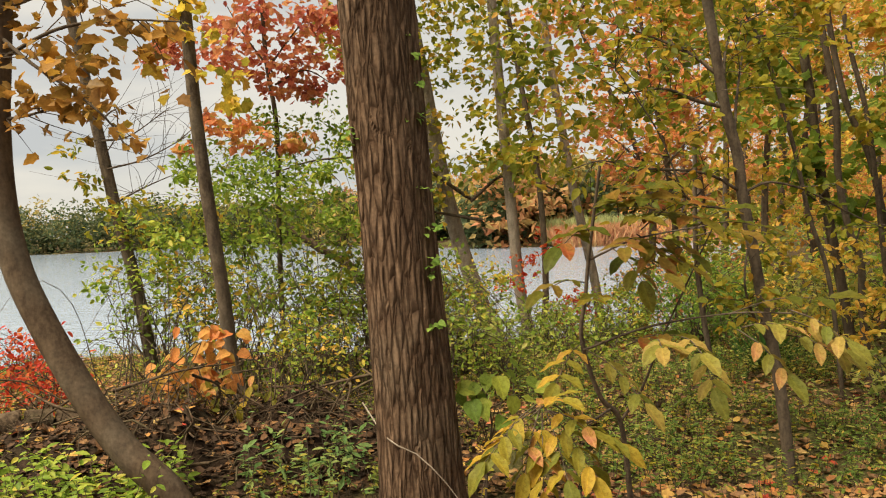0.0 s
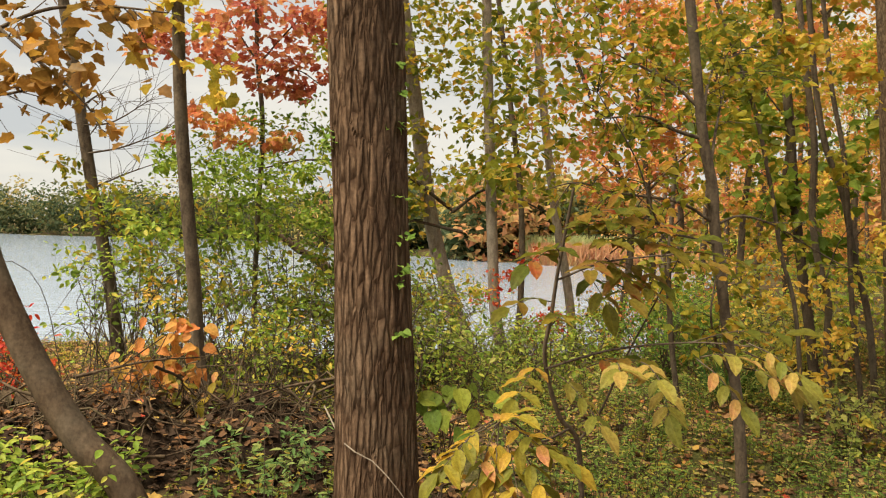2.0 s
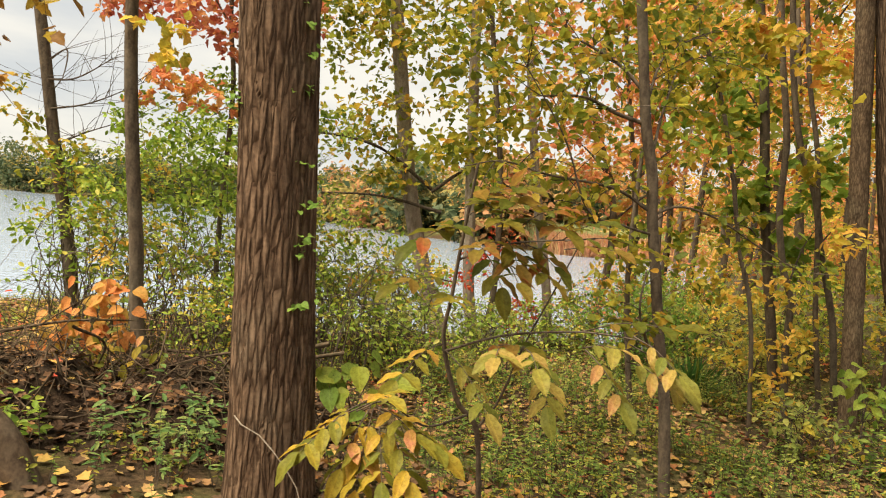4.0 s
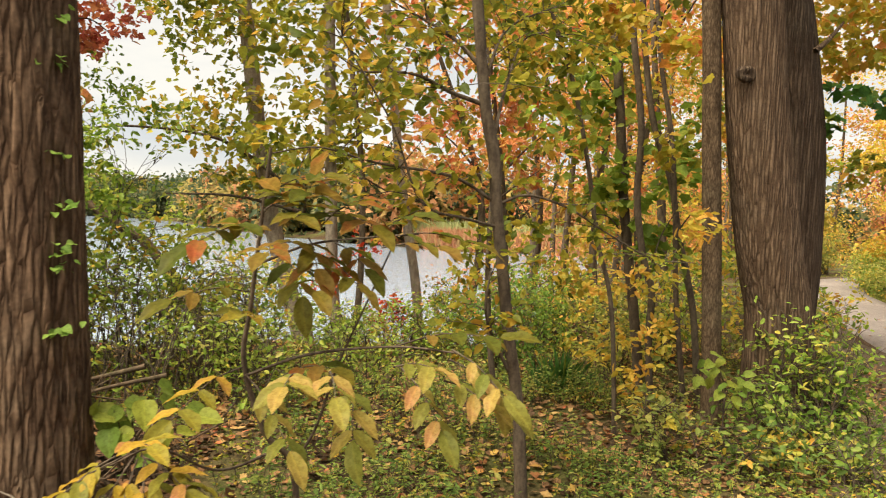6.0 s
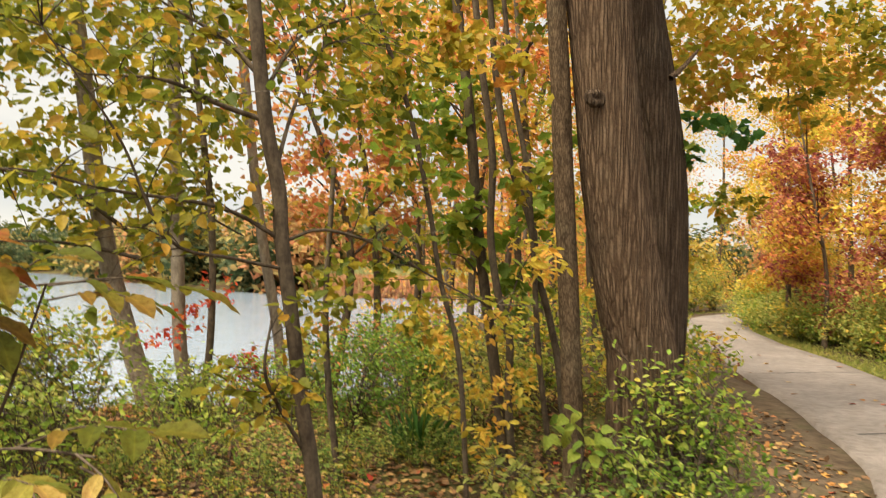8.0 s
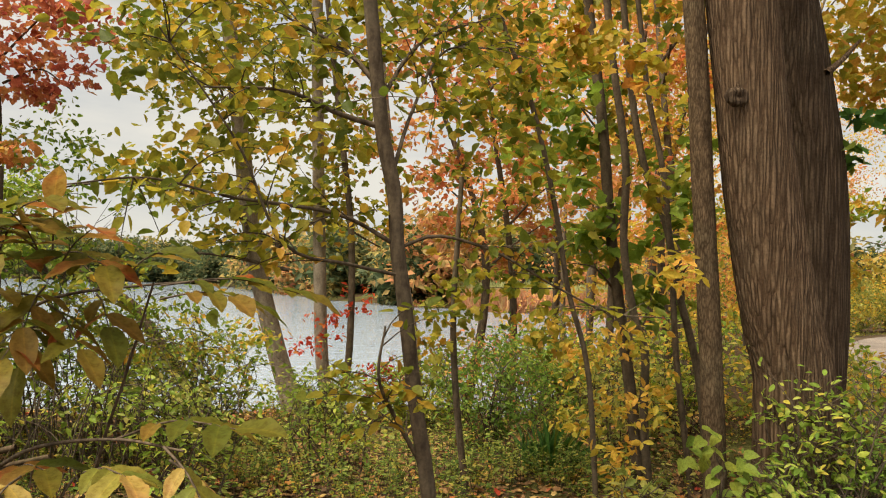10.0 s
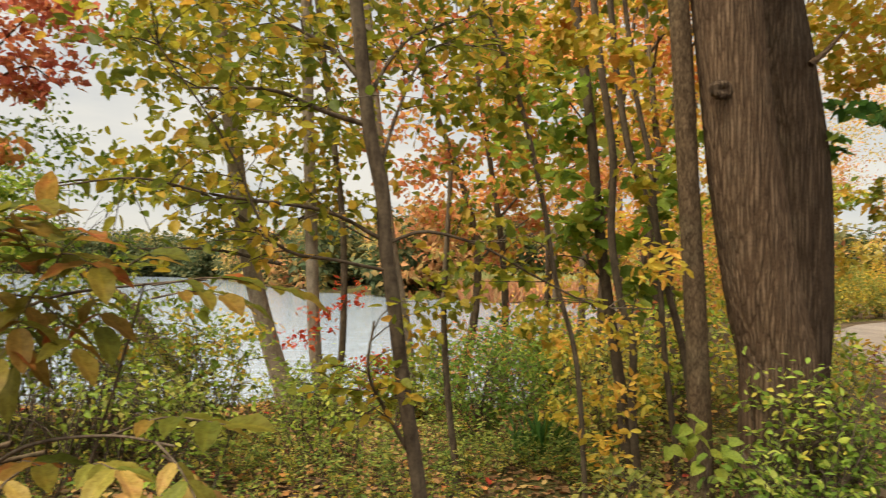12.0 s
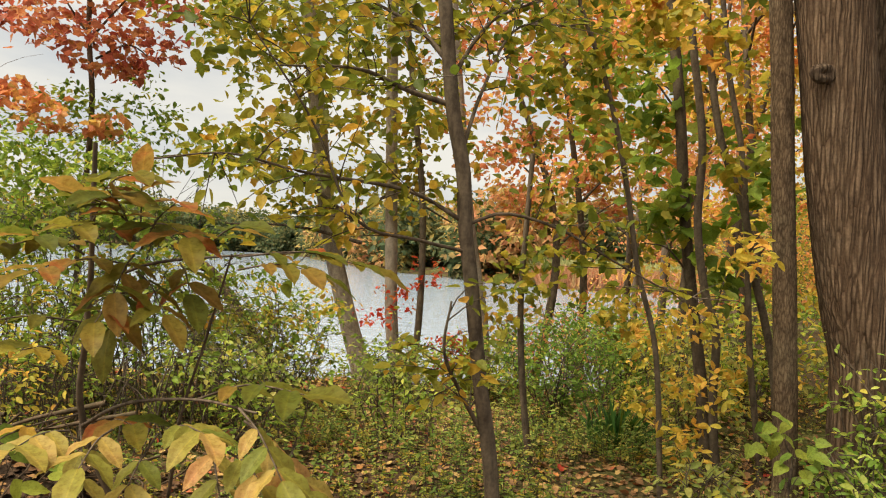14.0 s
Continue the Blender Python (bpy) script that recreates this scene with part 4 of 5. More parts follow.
for x, y, h, s, mat, second, base in [
    (3.1, 12.0, 5.6, 1.1, ORANGE, OLIVE, 0.36), (4.7, 14.2, 6.5, 1.7, ORANGE, GOLD, 0.42), (3.8, 12.3, 5.2, 1.0, ORANGE, GOLD, 0.36),
    (6.1, 16.5, 7.5, 1.9, ORANGE, GOLD, 0.3), (5.3, 12.4, 5.6, 1.3, GOLD, ORANGE, 0.42), (6.6, 13.2, 6.5, 1.8, GOLD, YELLOW, 0.12),
    (7.5, 17.0, 8.0, 2.2, ORANGE, GOLD, 0.12), (6.6, 20.5, 8.5, 2.4, ORANGE, GOLD, 0.15), (8.3, 20.5, 8.5, 2.4, GOLD, ORANGE, 0.12),
    (8.5, 14.3, 6.8, 1.6, GOLD, GREEN, 0.06), (9.9, 19.5, 8.5, 2.0, GOLD, OLIVE, 0.06), (10.6, 24.0, 9.5, 2.6, YELLOW, GREEN, 0.06),
    (5.7, 10.3, 5.6, 1.2, GOLD, YELLOW, 0.3), (6.9, 10.4, 6.0, 1.2, YELLOW, GREEN, 0.1), (8.6, 25.5, 9.5, 2.8, ORANGE, GOLD, 0.1),
]:
    wood_tree(x, y, h * 1.2, s, mat, "autumn tree with thin trunk among the lakeside woods", 80, base=base, second=second)
for x, y, h, s, mat, second, base, lab in [
    (14.7, 15.3, 5.0, 1.8, MAROON, GOLD, 0.1, "maroon-leaved small tree beside the path"), (14.4, 12.4, 4.6, 1.4, MAROON, YELLOW, 0.2, "maroon and yellow small tree beside the path"), (13.9, 11.2, 5.0, 1.5, YELLOW, MAROON, 0.05, "gold and maroon tree beside the path"),
    (17.6, 19.5, 6.5, 1.8, YELLOW, GOLD, 0.05, "bright yellow tree beside the path"), (15.9, 17.9, 7.4, 1.4, YELLOW, GOLD, 0.2, "slim bright yellow tree beside the path"),
    (15.4, 12.6, 8.0, 2.3, GOLD, GREEN, 0.04, "tall gold tree beside the path"), (16.0, 10.0, 8.0, 2.4, OLIVE, ORANGE, 0.04, "tall orange tree beside the path"),
    (19.8, 22.4, 8.5, 2.6, GOLD, YELLOW, 0.04, "tall gold tree beside the path"), (24.6, 25.6, 10.0, 3.2, YELLOW, ORANGE, 0.04, "tall yellow tree at the path's bend"),
    (16.5, 30.0, 10.0, 3.2, GREEN, FAR_GREEN, 0.04, "green tree at the path's bend"), (22.4, 39.0, 12.0, 4.0, GOLD, GREEN, 0.04, "gold tree at the path's bend"),
    (16.4, 27.6, 9.5, 2.8, ORANGE, GOLD, 0.1, "orange tree near the path's bend"), (24.0, 32.6, 12.0, 3.6, YELLOW, ORANGE, 0.04, "tall yellow tree at the path's bend"),
    (13.3, 33.0, 11.0, 3.2, ORANGE, GREEN, 0.04, "orange tree at the path's bend"), (19.0, 16.5, 9.5, 3.0, GOLD, YELLOW, 0.04, "tall orange tree behind the hedge"),
    (21.0, 21.0, 10.5, 3.4, YELLOW, ORANGE, 0.04, "tall orange tree behind the hedge"),
]:
    wood_tree(x, y, h, s, mat, lab, 250, 30, 0.13, base, second, "trees along the path")

# far woods across the lake
pieces = {0: [], 1: [], 2: []}
for k_far in range(420):
    x = rng.uniform(-230, 70) if k_far % 2 else rng.uniform(-70, 45)
    y = far_shore(x) + rng.uniform(1, 26) + (6 if 7 < x < 25 else 0)
    h = rng.uniform(5, 10) * (1.25 if x < -60 else 1.0)
    kind = int(rng.choice([0, 0, 0, 0, 1])) if x < -15 else int(rng.choice([0, 0, 1, 2, 2]))
    pieces[kind].append(cloud((x, y, ground_z(x, y) + h * 0.42), (h * 0.42, h * 0.42, h * 0.5), 31, 14, 0.9))
for k, mat, lab in ((0, FAR_GREEN, "far green woods across the lake"), (1, FAR_GOLD, "far yellow woods across the lake"), (2, FAR_RUST, "far orange woods across the lake")):
    v, f = joined(pieces[k])
    tagged(mesh_of("far_woods", v, f, mat, smooth=False), lab, "woods", kind="stuff")


# reddish reeds and pale grass on the far bank of the bay
def reed_bed(label, mat, count, x0, x1, back0, back1, tall):
    x = rng.uniform(x0, x1, count)
    y = np.array([far_shore(a) for a in x]) + rng.uniform(back0, back1, count)
    at = np.stack([x, y, [ground_z(a, b) - 0.05 for a, b in zip(x, y)]], 1)
    v, f = leaf_arrays(at, rng.normal(size=(count, 3)) * (0.15, 0.15, 0) + (0, 0, 1), rng.normal(size=(count, 3)) + (0, -1.5, 0), tall * rng.uniform(0.35, 1.15, count), [(0, 0), (0.035, 0.4), (0, 1)], 0.1, 0.25)
    tagged(mesh_of("reeds", v, f, mat, smooth=False), label, "reeds", kind="stuff")


REED = leaf_material("reeds_salmon", [(0.0, (0.5, 0.24, 0.13)), (0.6, (0.62, 0.32, 0.19)), (1.0, (0.6, 0.42, 0.2))], 0.3)
PALE_GRASS = leaf_material("grass_pale_green", [(0.0, (0.34, 0.4, 0.16)), (1.0, (0.5, 0.5, 0.24))], 0.3)
reed_bed("salmon-coloured reeds on the far bank", REED, 12000, 8.5, 22, -0.6, 2.2, 1.7)
reed_bed("pale green tall grass on the far bank", PALE_GRASS, 9000, 8, 24, 2.2, 6, 2.0)


# ---- shrubs ----
def shrub(x, y, height, spread, mat, label, stems=9, clumps=60, per=14, size=0.06, shape=OVAL, second=None, low=0.15, stem_mat=None, group="", wild=1.0, clump=0.2):
    """Arching stems with leafy twigs along them, and some loose clumps between."""
    z = ground_z(x, y)
    root = new("shrub")
    root.matrix_basis = pose(x, y, z)
    tagged(root, label, "shrub", group)
    twigs, leaves = [], []
    total = clumps * per
    each = max(3, int(0.75 * total / (stems * 8)))
    for _ in range(stems):
        a, lean = rng.uniform(0, 2 * np.pi), rng.uniform(0.2, 1.0)
        tip = np.array([x + math.cos(a) * spread * lean * 0.95, y + math.sin(a) * spread * lean * 0.95, z + height * rng.uniform(0.55, 1.0)])
        foot = np.array([x + rng.normal() * 0.08 * wild, y + rng.normal() * 0.08 * wild, 0])
        foot[2] = ground_z(foot[0], foot[1]) - 0.03
        mid = (foot + tip) / 2 + rng.normal(size=3) * (0.16, 0.16, 0.06) * spread * wild + (0, 0, 0.14 * height)
        stem = smooth_line([foot, mid, tip], 10)
        v, f = tube_arrays(stem, np.linspace(0.008, 0.002, 10), 5)
        mesh_of("stem", v, f, stem_mat or BARK_TWIG, root)
        tw, lv = sprays(stem, 8, 0.2 + 0.3 * spread, each, size, shape, max(0.12, low), 0.3, 0.15)
        twigs.append(tw)
        leaves.append(lv)
    leaves.append(cloud((x, y, z + height * (0.5 + low / 2)), (spread, spread, height * (0.5 - low / 2)), max(4, int(clumps * 0.35)), per, size, shape, clump=clump))
    tagged(crown(root, twigs, BARK_TWIG, "twig"), kind="stuff")
    crown(root, leaves, mat, "foliage")
    if second:
        crown(root, [cloud((x, y, z + height * (0.5 + low / 2)), (spread, spread, height * (0.5 - low / 2)), int(clumps * 0.3), per, size, shape, clump=clump)], second, "foliage")
    return root


shrub(4.72, 5.85, 1.1, 0.46, GREEN, "bright green shrub at the foot of the old tree", 22, 70, 9, 0.06, OVAL, FRESH_GREEN, clump=0.22, wild=1.8)
shrub(5.15, 5.95, 0.8, 0.36, FRESH_DEEP, "bright green shrub at the foot of the old tree", 12, 32, 8, 0.06, OVAL, FRESH_GREEN, wild=1.8)
shrub(4.4, 5.6, 0.55, 0.42, FRESH_DEEP, "low green shrub in front of the old tree", 12, 34, 8, 0.065, OVAL, FRESH_GREEN, wild=1.5)
shrub(4.75, 5.2, 0.38, 0.38, FRESH_DEEP, "low green shrub in front of the old tree", 10, 26, 8, 0.06, OVAL, GREEN, wild=1.5)
shrub(4.0, 5.2, 0.4, 0.38, WEED, "low dark green weeds beside the young trunk", 10, 30, 9, 0.065, OVAL, YELLOW, wild=1.5)
shrub(4.3, 4.75, 0.32, 0.36, WEED, "low dark green weeds beside the young trunk", 10, 28, 9, 0.055, OVAL, GREEN, wild=1.5)
shrub(3.55, 5.7, 0.5, 0.26, HEDGE, "yellowing weed under the slender trees", 8, 16, 8, 0.07, OVAL, YELLOW, wild=1.5)
# the thicket between the leaning trunks and the water
for x, y, h, s, m2 in ((-3.3, 8.2, 2.0, 0.8, OLIVE), (-2.5, 7.8, 1.5, 0.8, YELLOW), (-2.6, 9.2, 2.7, 1.0, OLIVE), (-1.5, 8.8, 2.9, 1.0, None), (-0.7, 8.2, 1.7, 0.9, OLIVE), (-1.3, 7.4, 1.3, 0.7, OLIVE), (0.1, 9.0, 1.4, 0.8, YELLOW)):
    shrub(x, y, h * 1.12, s, GREEN, "green leafy thicket of dark tangled twigs", 16, 44, 22, 0.075, OVAL, m2, 0.34, group="lakeside thicket", wild=2.4, clump=0.13)
shrub(0.1, 8.6, 1.2, 0.8, GREEN, "dense green shrub on the bank", 20, 78, 12, 0.065, OVAL, HEDGE, wild=1.6)
shrub(1.2, 10.1, 0.75, 0.7, GREEN, "green shrub around the leaning pale trunk", 16, 60, 12, 0.068, OVAL, HEDGE)
shrub(-0.2, 7.4, 1.0, 0.6, GREEN, "dense green shrub on the bank", 14, 48, 12, 0.06, OVAL, HEDGE, wild=1.6)
shrub(0.5, 6.8, 0.9, 0.6, GREEN, "green shrub with dark twigs", 16, 44, 12, 0.06, OVAL, HEDGE, wild=1.6)
shrub(-0.9, 9.6, 1.45, 0.8, GREEN, "dense green shrub on the bank", 18, 66, 12, 0.068, OVAL, HEDGE, wild=1.6)
shrub(-1.2, 6.6, 1.0, 0.6, GREEN, "dense green shrub on the bank", 16, 60, 12, 0.055, OVAL, YELLOW, wild=1.8)
shrub(1.5, 7.9, 0.85, 0.6, GREEN, "green shrub with dark twigs", 14, 44, 12, 0.06, OVAL, HEDGE, wild=1.6)
shrub(3.0, 9.0, 1.3, 0.85, FRESH_DEEP, "low rounded green shrub under the trees", 18, 150, 14, 0.055, OVAL)
shrub(3.6, 9.9, 1.2, 0.8, FRESH_DEEP, "low rounded green shrub under the trees", 10, 110, 14, 0.055, OVAL)
shrub(2.2, 10.3, 0.8, 0.8, GREEN, "low green shrub near the bank", 16, 80, 14, 0.06, OVAL, OLIVE)
shrub(-3.9, 7.0, 0.7, 0.5, SCARLET, "scarlet low shrub near the water", 12, 40, 10, 0.07)
shrub(-5.2, 8.8, 0.8, 0.6, SCARLET, "scarlet low shrub near the water", 12, 46, 10, 0.08)
shrub(1.9, 11.6, 0.7, 0.4, SCARLET, "scarlet low shrub near the water", 9, 20, 9, 0.08)
shrub(4.3, 8.6, 1.1, 0.7, HEDGE, "yellowing leafy understorey shrub in the woods", 16, 90, 12, 0.07, OVAL, YELLOW, wild=1.5)
shrub(2.9, 11.2, 1.2, 0.6, OLIVE, "olive and orange bush at the edge of the bay", 14, 50, 12, 0.075, OVAL, ORANGE, wild=1.6)
shrub(3.7, 11.5, 1.35, 0.7, ORANGE, "orange-leaved bush at the edge of the bay", 16, 60, 12, 0.075, OVAL, GREEN, wild=1.6)
shrub(4.6, 11.7, 1.5, 0.75, OLIVE, "olive and orange bush at the edge of the bay", 16, 60, 12, 0.075, OVAL, ORANGE, wild=1.6)
shrub(5.2, 9.3, 1.4, 0.8, GREEN, "green leafy understorey shrub in the woods", 16, 90, 12, 0.08, OVAL, YELLOW)
shrub(6.0, 8.4, 1.2, 0.7, HEDGE, "yellowing leafy understorey shrub in the woods", 16, 80, 12, 0.08, OVAL, YELLOW)
shrub(4.2, 11.0, 1.4, 0.9, GREEN, "yellowing leafy understorey shrub in the woods", 16, 90, 12, 0.08, OVAL, YELLOW)
shrub(7.0, 9.2, 1.0, 0.7, GREEN, "green shrub near the path", 14, 70, 12, 0.08, OVAL, YELLOW)
shrub(9.05, 11.5, 0.62, 0.22, MAROON, "dried reddish weed stalk at the path's edge", 5, 12, 6, 0.07)
# the hedge of weeds along the far side of the path
for k in range(34):
    s = k / 33
    x, y = 12.4 + 5.6 * s ** 1.1 + (k % 2) * 0.8 + rng.uniform(0.0, 0.4), 8.4 + 14.5 * s
    shrub(x, y, rng.uniform(0.9, 1.7), rng.uniform(0.7, 1.0), (HEDGE, FRESH_GREEN, HEDGE, GREEN, HEDGE)[k % 5], "rank weedy shrub along the path's edge", 8, 100, 15, 0.085, OVAL, (HEDGE, YELLOW)[k % 3 == 2], 0.02, group="hedge along the path")

# weeds closing the bend of the path
for x, y, h in ((18.2, 27.6, 1.9), (19.8, 29.4, 2.2), (21.4, 30.6, 2.4), (23.0, 31.4, 2.4)):
    shrub(x, y, h, 1.2, HEDGE, "tall pale green weeds at the path's bend", 9, 110, 15, 0.12, OVAL, YELLOW, 0.02, group="hedge along the path")


# ---- saplings with large leaves ----
def leaf_data(name, shape, mat, fold=0.3, curl=0.25):
    """One large leaf: a folded, curled blade with a rounded outline."""
    line = smooth_line([(a, b, 0) for a, b in shape], 9)[:, :2]
    v, f = [], []
    for a, b in line:
        for s in (-1.0, -0.5, 0.0, 0.5, 1.0):
            v.append((s * a, b, fold * abs(s * a) - curl * b * b + 0.03 * math.sin(b * 14) * abs(s) * (a > 0.02)))
    f = [(r * 5 + c, r * 5 + c + 1, r * 5 + c + 6, r * 5 + c + 5) for r in range(len(line) - 1) for c in range(4)]
    data = bpy.data.meshes.new(name)
    data.from_pydata(v, [], f)
    data.materials.append(mat)
    data.polygons.foreach_set("use_smooth", np.ones(len(f), dtype=bool))
    return data


WIDE = [(0.0, 0.0), (0.16, 0.18), (0.225, 0.48), (0.15, 0.78), (0.0, 1.0)]
BROAD = [(0.0, 0.0), (0.3, 0.12), (0.38, 0.4), (0.22, 0.75), (0.0, 1.0)]
DATA = {"gold": leaf_data("leaflet_gold", WIDE, LEAFLET), "tan": leaf_data("leaflet_tan", WIDE, LEAFLET_TAN), "olive": leaf_data("leaflet_olive", WIDE, LEAFLET_OLIVE), "fire": leaf_data("leaf_fire", BROAD, LEAF_FIRE), "lime": leaf_data("leaf_lime", BROAD, LEAF_LIME)}


def single_leaf(parent, key, at, along, normal, size, name="leaflet"):
    along, across = Vector(along).normalized(), Vector(along).cross(Vector(normal)).normalized()
    up = across.cross(along)
    ob = new(name, DATA[key])
    m = Matrix((across, along, up)).transposed().to_4x4()
    m.translation = Vector(at)
    ob.parent = parent
    ob.matrix_parent_inverse = Matrix.Identity(4)
    ob.matrix_basis = (parent.matrix_basis.inverted() if parent.parent is None else Matrix.Identity(4)) @ m @ Matrix.Diagonal((size, size, size, 1))
    return ob


def compound_leaf(plant, base, tip, pairs, size, key):
    """A stalk with pairs of leaflets and one at its end."""
    b, t = np.array(base), np.array(tip)
    way = t - b
    long = np.linalg.norm(way)
    curve = smooth_line([b, b + way * 0.5 + (0, 0, 0.08 * long), t], 9)
    v, f = tube_arrays(curve, np.linspace(0.0035, 0.0015, 9), 5)
    stalk = mesh_of("compound_leaf", v, f, BARK_TWIG, plant)
    sag = 0.28 if key == "tan" else 0.1
    flat = np.array([way[1], -way[0], 0]) / max(1e-6, math.hypot(way[0], way[1]))
    for k in range(pairs):
        p = curve[int(2 + 6 * (k + 0.6) / pairs)]
        for side in (-1, 1):
            along = unit(way) * 0.7 + flat * side * 0.85 + rng.normal(size=3) * (0.25, 0.25, 0.12) + (0, 0, -sag)
            single_leaf(stalk, key, p, along, (rng.normal() * 0.22, rng.normal() * 0.22 - sag, 1), size * (0.7 + 0.3 * (k + 1) / pairs) * rng.uniform(0.85, 1.1))
    single_leaf(stalk, key, t, unit(way) + rng.normal(size=3) * 0.15 + (0, 0, -0.2), (rng.normal() * 0.25, rng.normal() * 0.25 - 0.2, 1), size * 1.1)


# small vine tufts on the ridged trunk
DATA["vine"] = leaf_data("vine_leaf", BROAD, LEAF_VINE)
for spot in [(-0.05, 3.72, 1.52), (0.01, 3.72, 1.32), (0.01, 3.72, 1.16), (0.01, 3.72, 1.07), (0.02, 3.72, 0.83), (-0.05, 3.72, 1.90), (-0.07, 3.72, 2.20), (-0.09, 3.72, 2.31), (-0.06, 3.72, 2.07)] + [(-0.38, 3.75, 1.85), (-0.39, 3.75, 1.79)]:
    for _ in range(7):
        at = np.array(spot) + rng.normal(size=3) * (0.03, 0.02, 0.015)
        single_leaf(root_a, "vine", at, rng.normal(size=3) * (0.6, 0.5, 0.4) + (0.4, -0.8, -0.1), (rng.normal() * 0.4, rng.normal() * 0.4 - 0.3, 1), rng.uniform(0.03, 0.055), "vine_leaf")


sapling, line_s = tree("sapling", [(0.98, 3.80, -0.13), (0.93, 3.73, 0.28), (0.82, 3.68, 0.43), (0.73, 3.62, 0.73), (0.75, 3.58, 0.95), (0.77, 3.55, 1.16), (0.79, 3.50, 1.34)], 0.016, 0.007, BARK_SMOOTH, "young sapling with drooping compound leaves turning yellow", 10, 60, 0, 1.2, more=0.25)
tagged(sapling, category="sapling")
limb(sapling, [(0.93, 3.73, 0.28), (1.02, 3.65, 0.45), (1.10, 3.50, 0.75), (1.20, 3.40, 1.02), (1.29, 3.30, 1.27)], 0.007, 0.003, BARK_TWIG)
limb(sapling, [(0.74, 3.62, 0.68), (0.99, 3.35, 0.82), (1.28, 3.10, 0.90), (1.48, 2.95, 0.91)], 0.007, 0.003, BARK_TWIG)
limb(sapling, [(0.87, 3.68, 0.36), (0.68, 3.40, 0.37), (0.51, 3.15, 0.53), (0.40, 3.00, 0.52)], 0.007, 0.003, BARK_TWIG)
limb(sapling, [(0.77, 3.56, 1.13), (0.97, 3.50, 1.22), (1.21, 3.50, 1.26), (1.40, 3.55, 1.28)], 0.006, 0.003, BARK_TWIG)
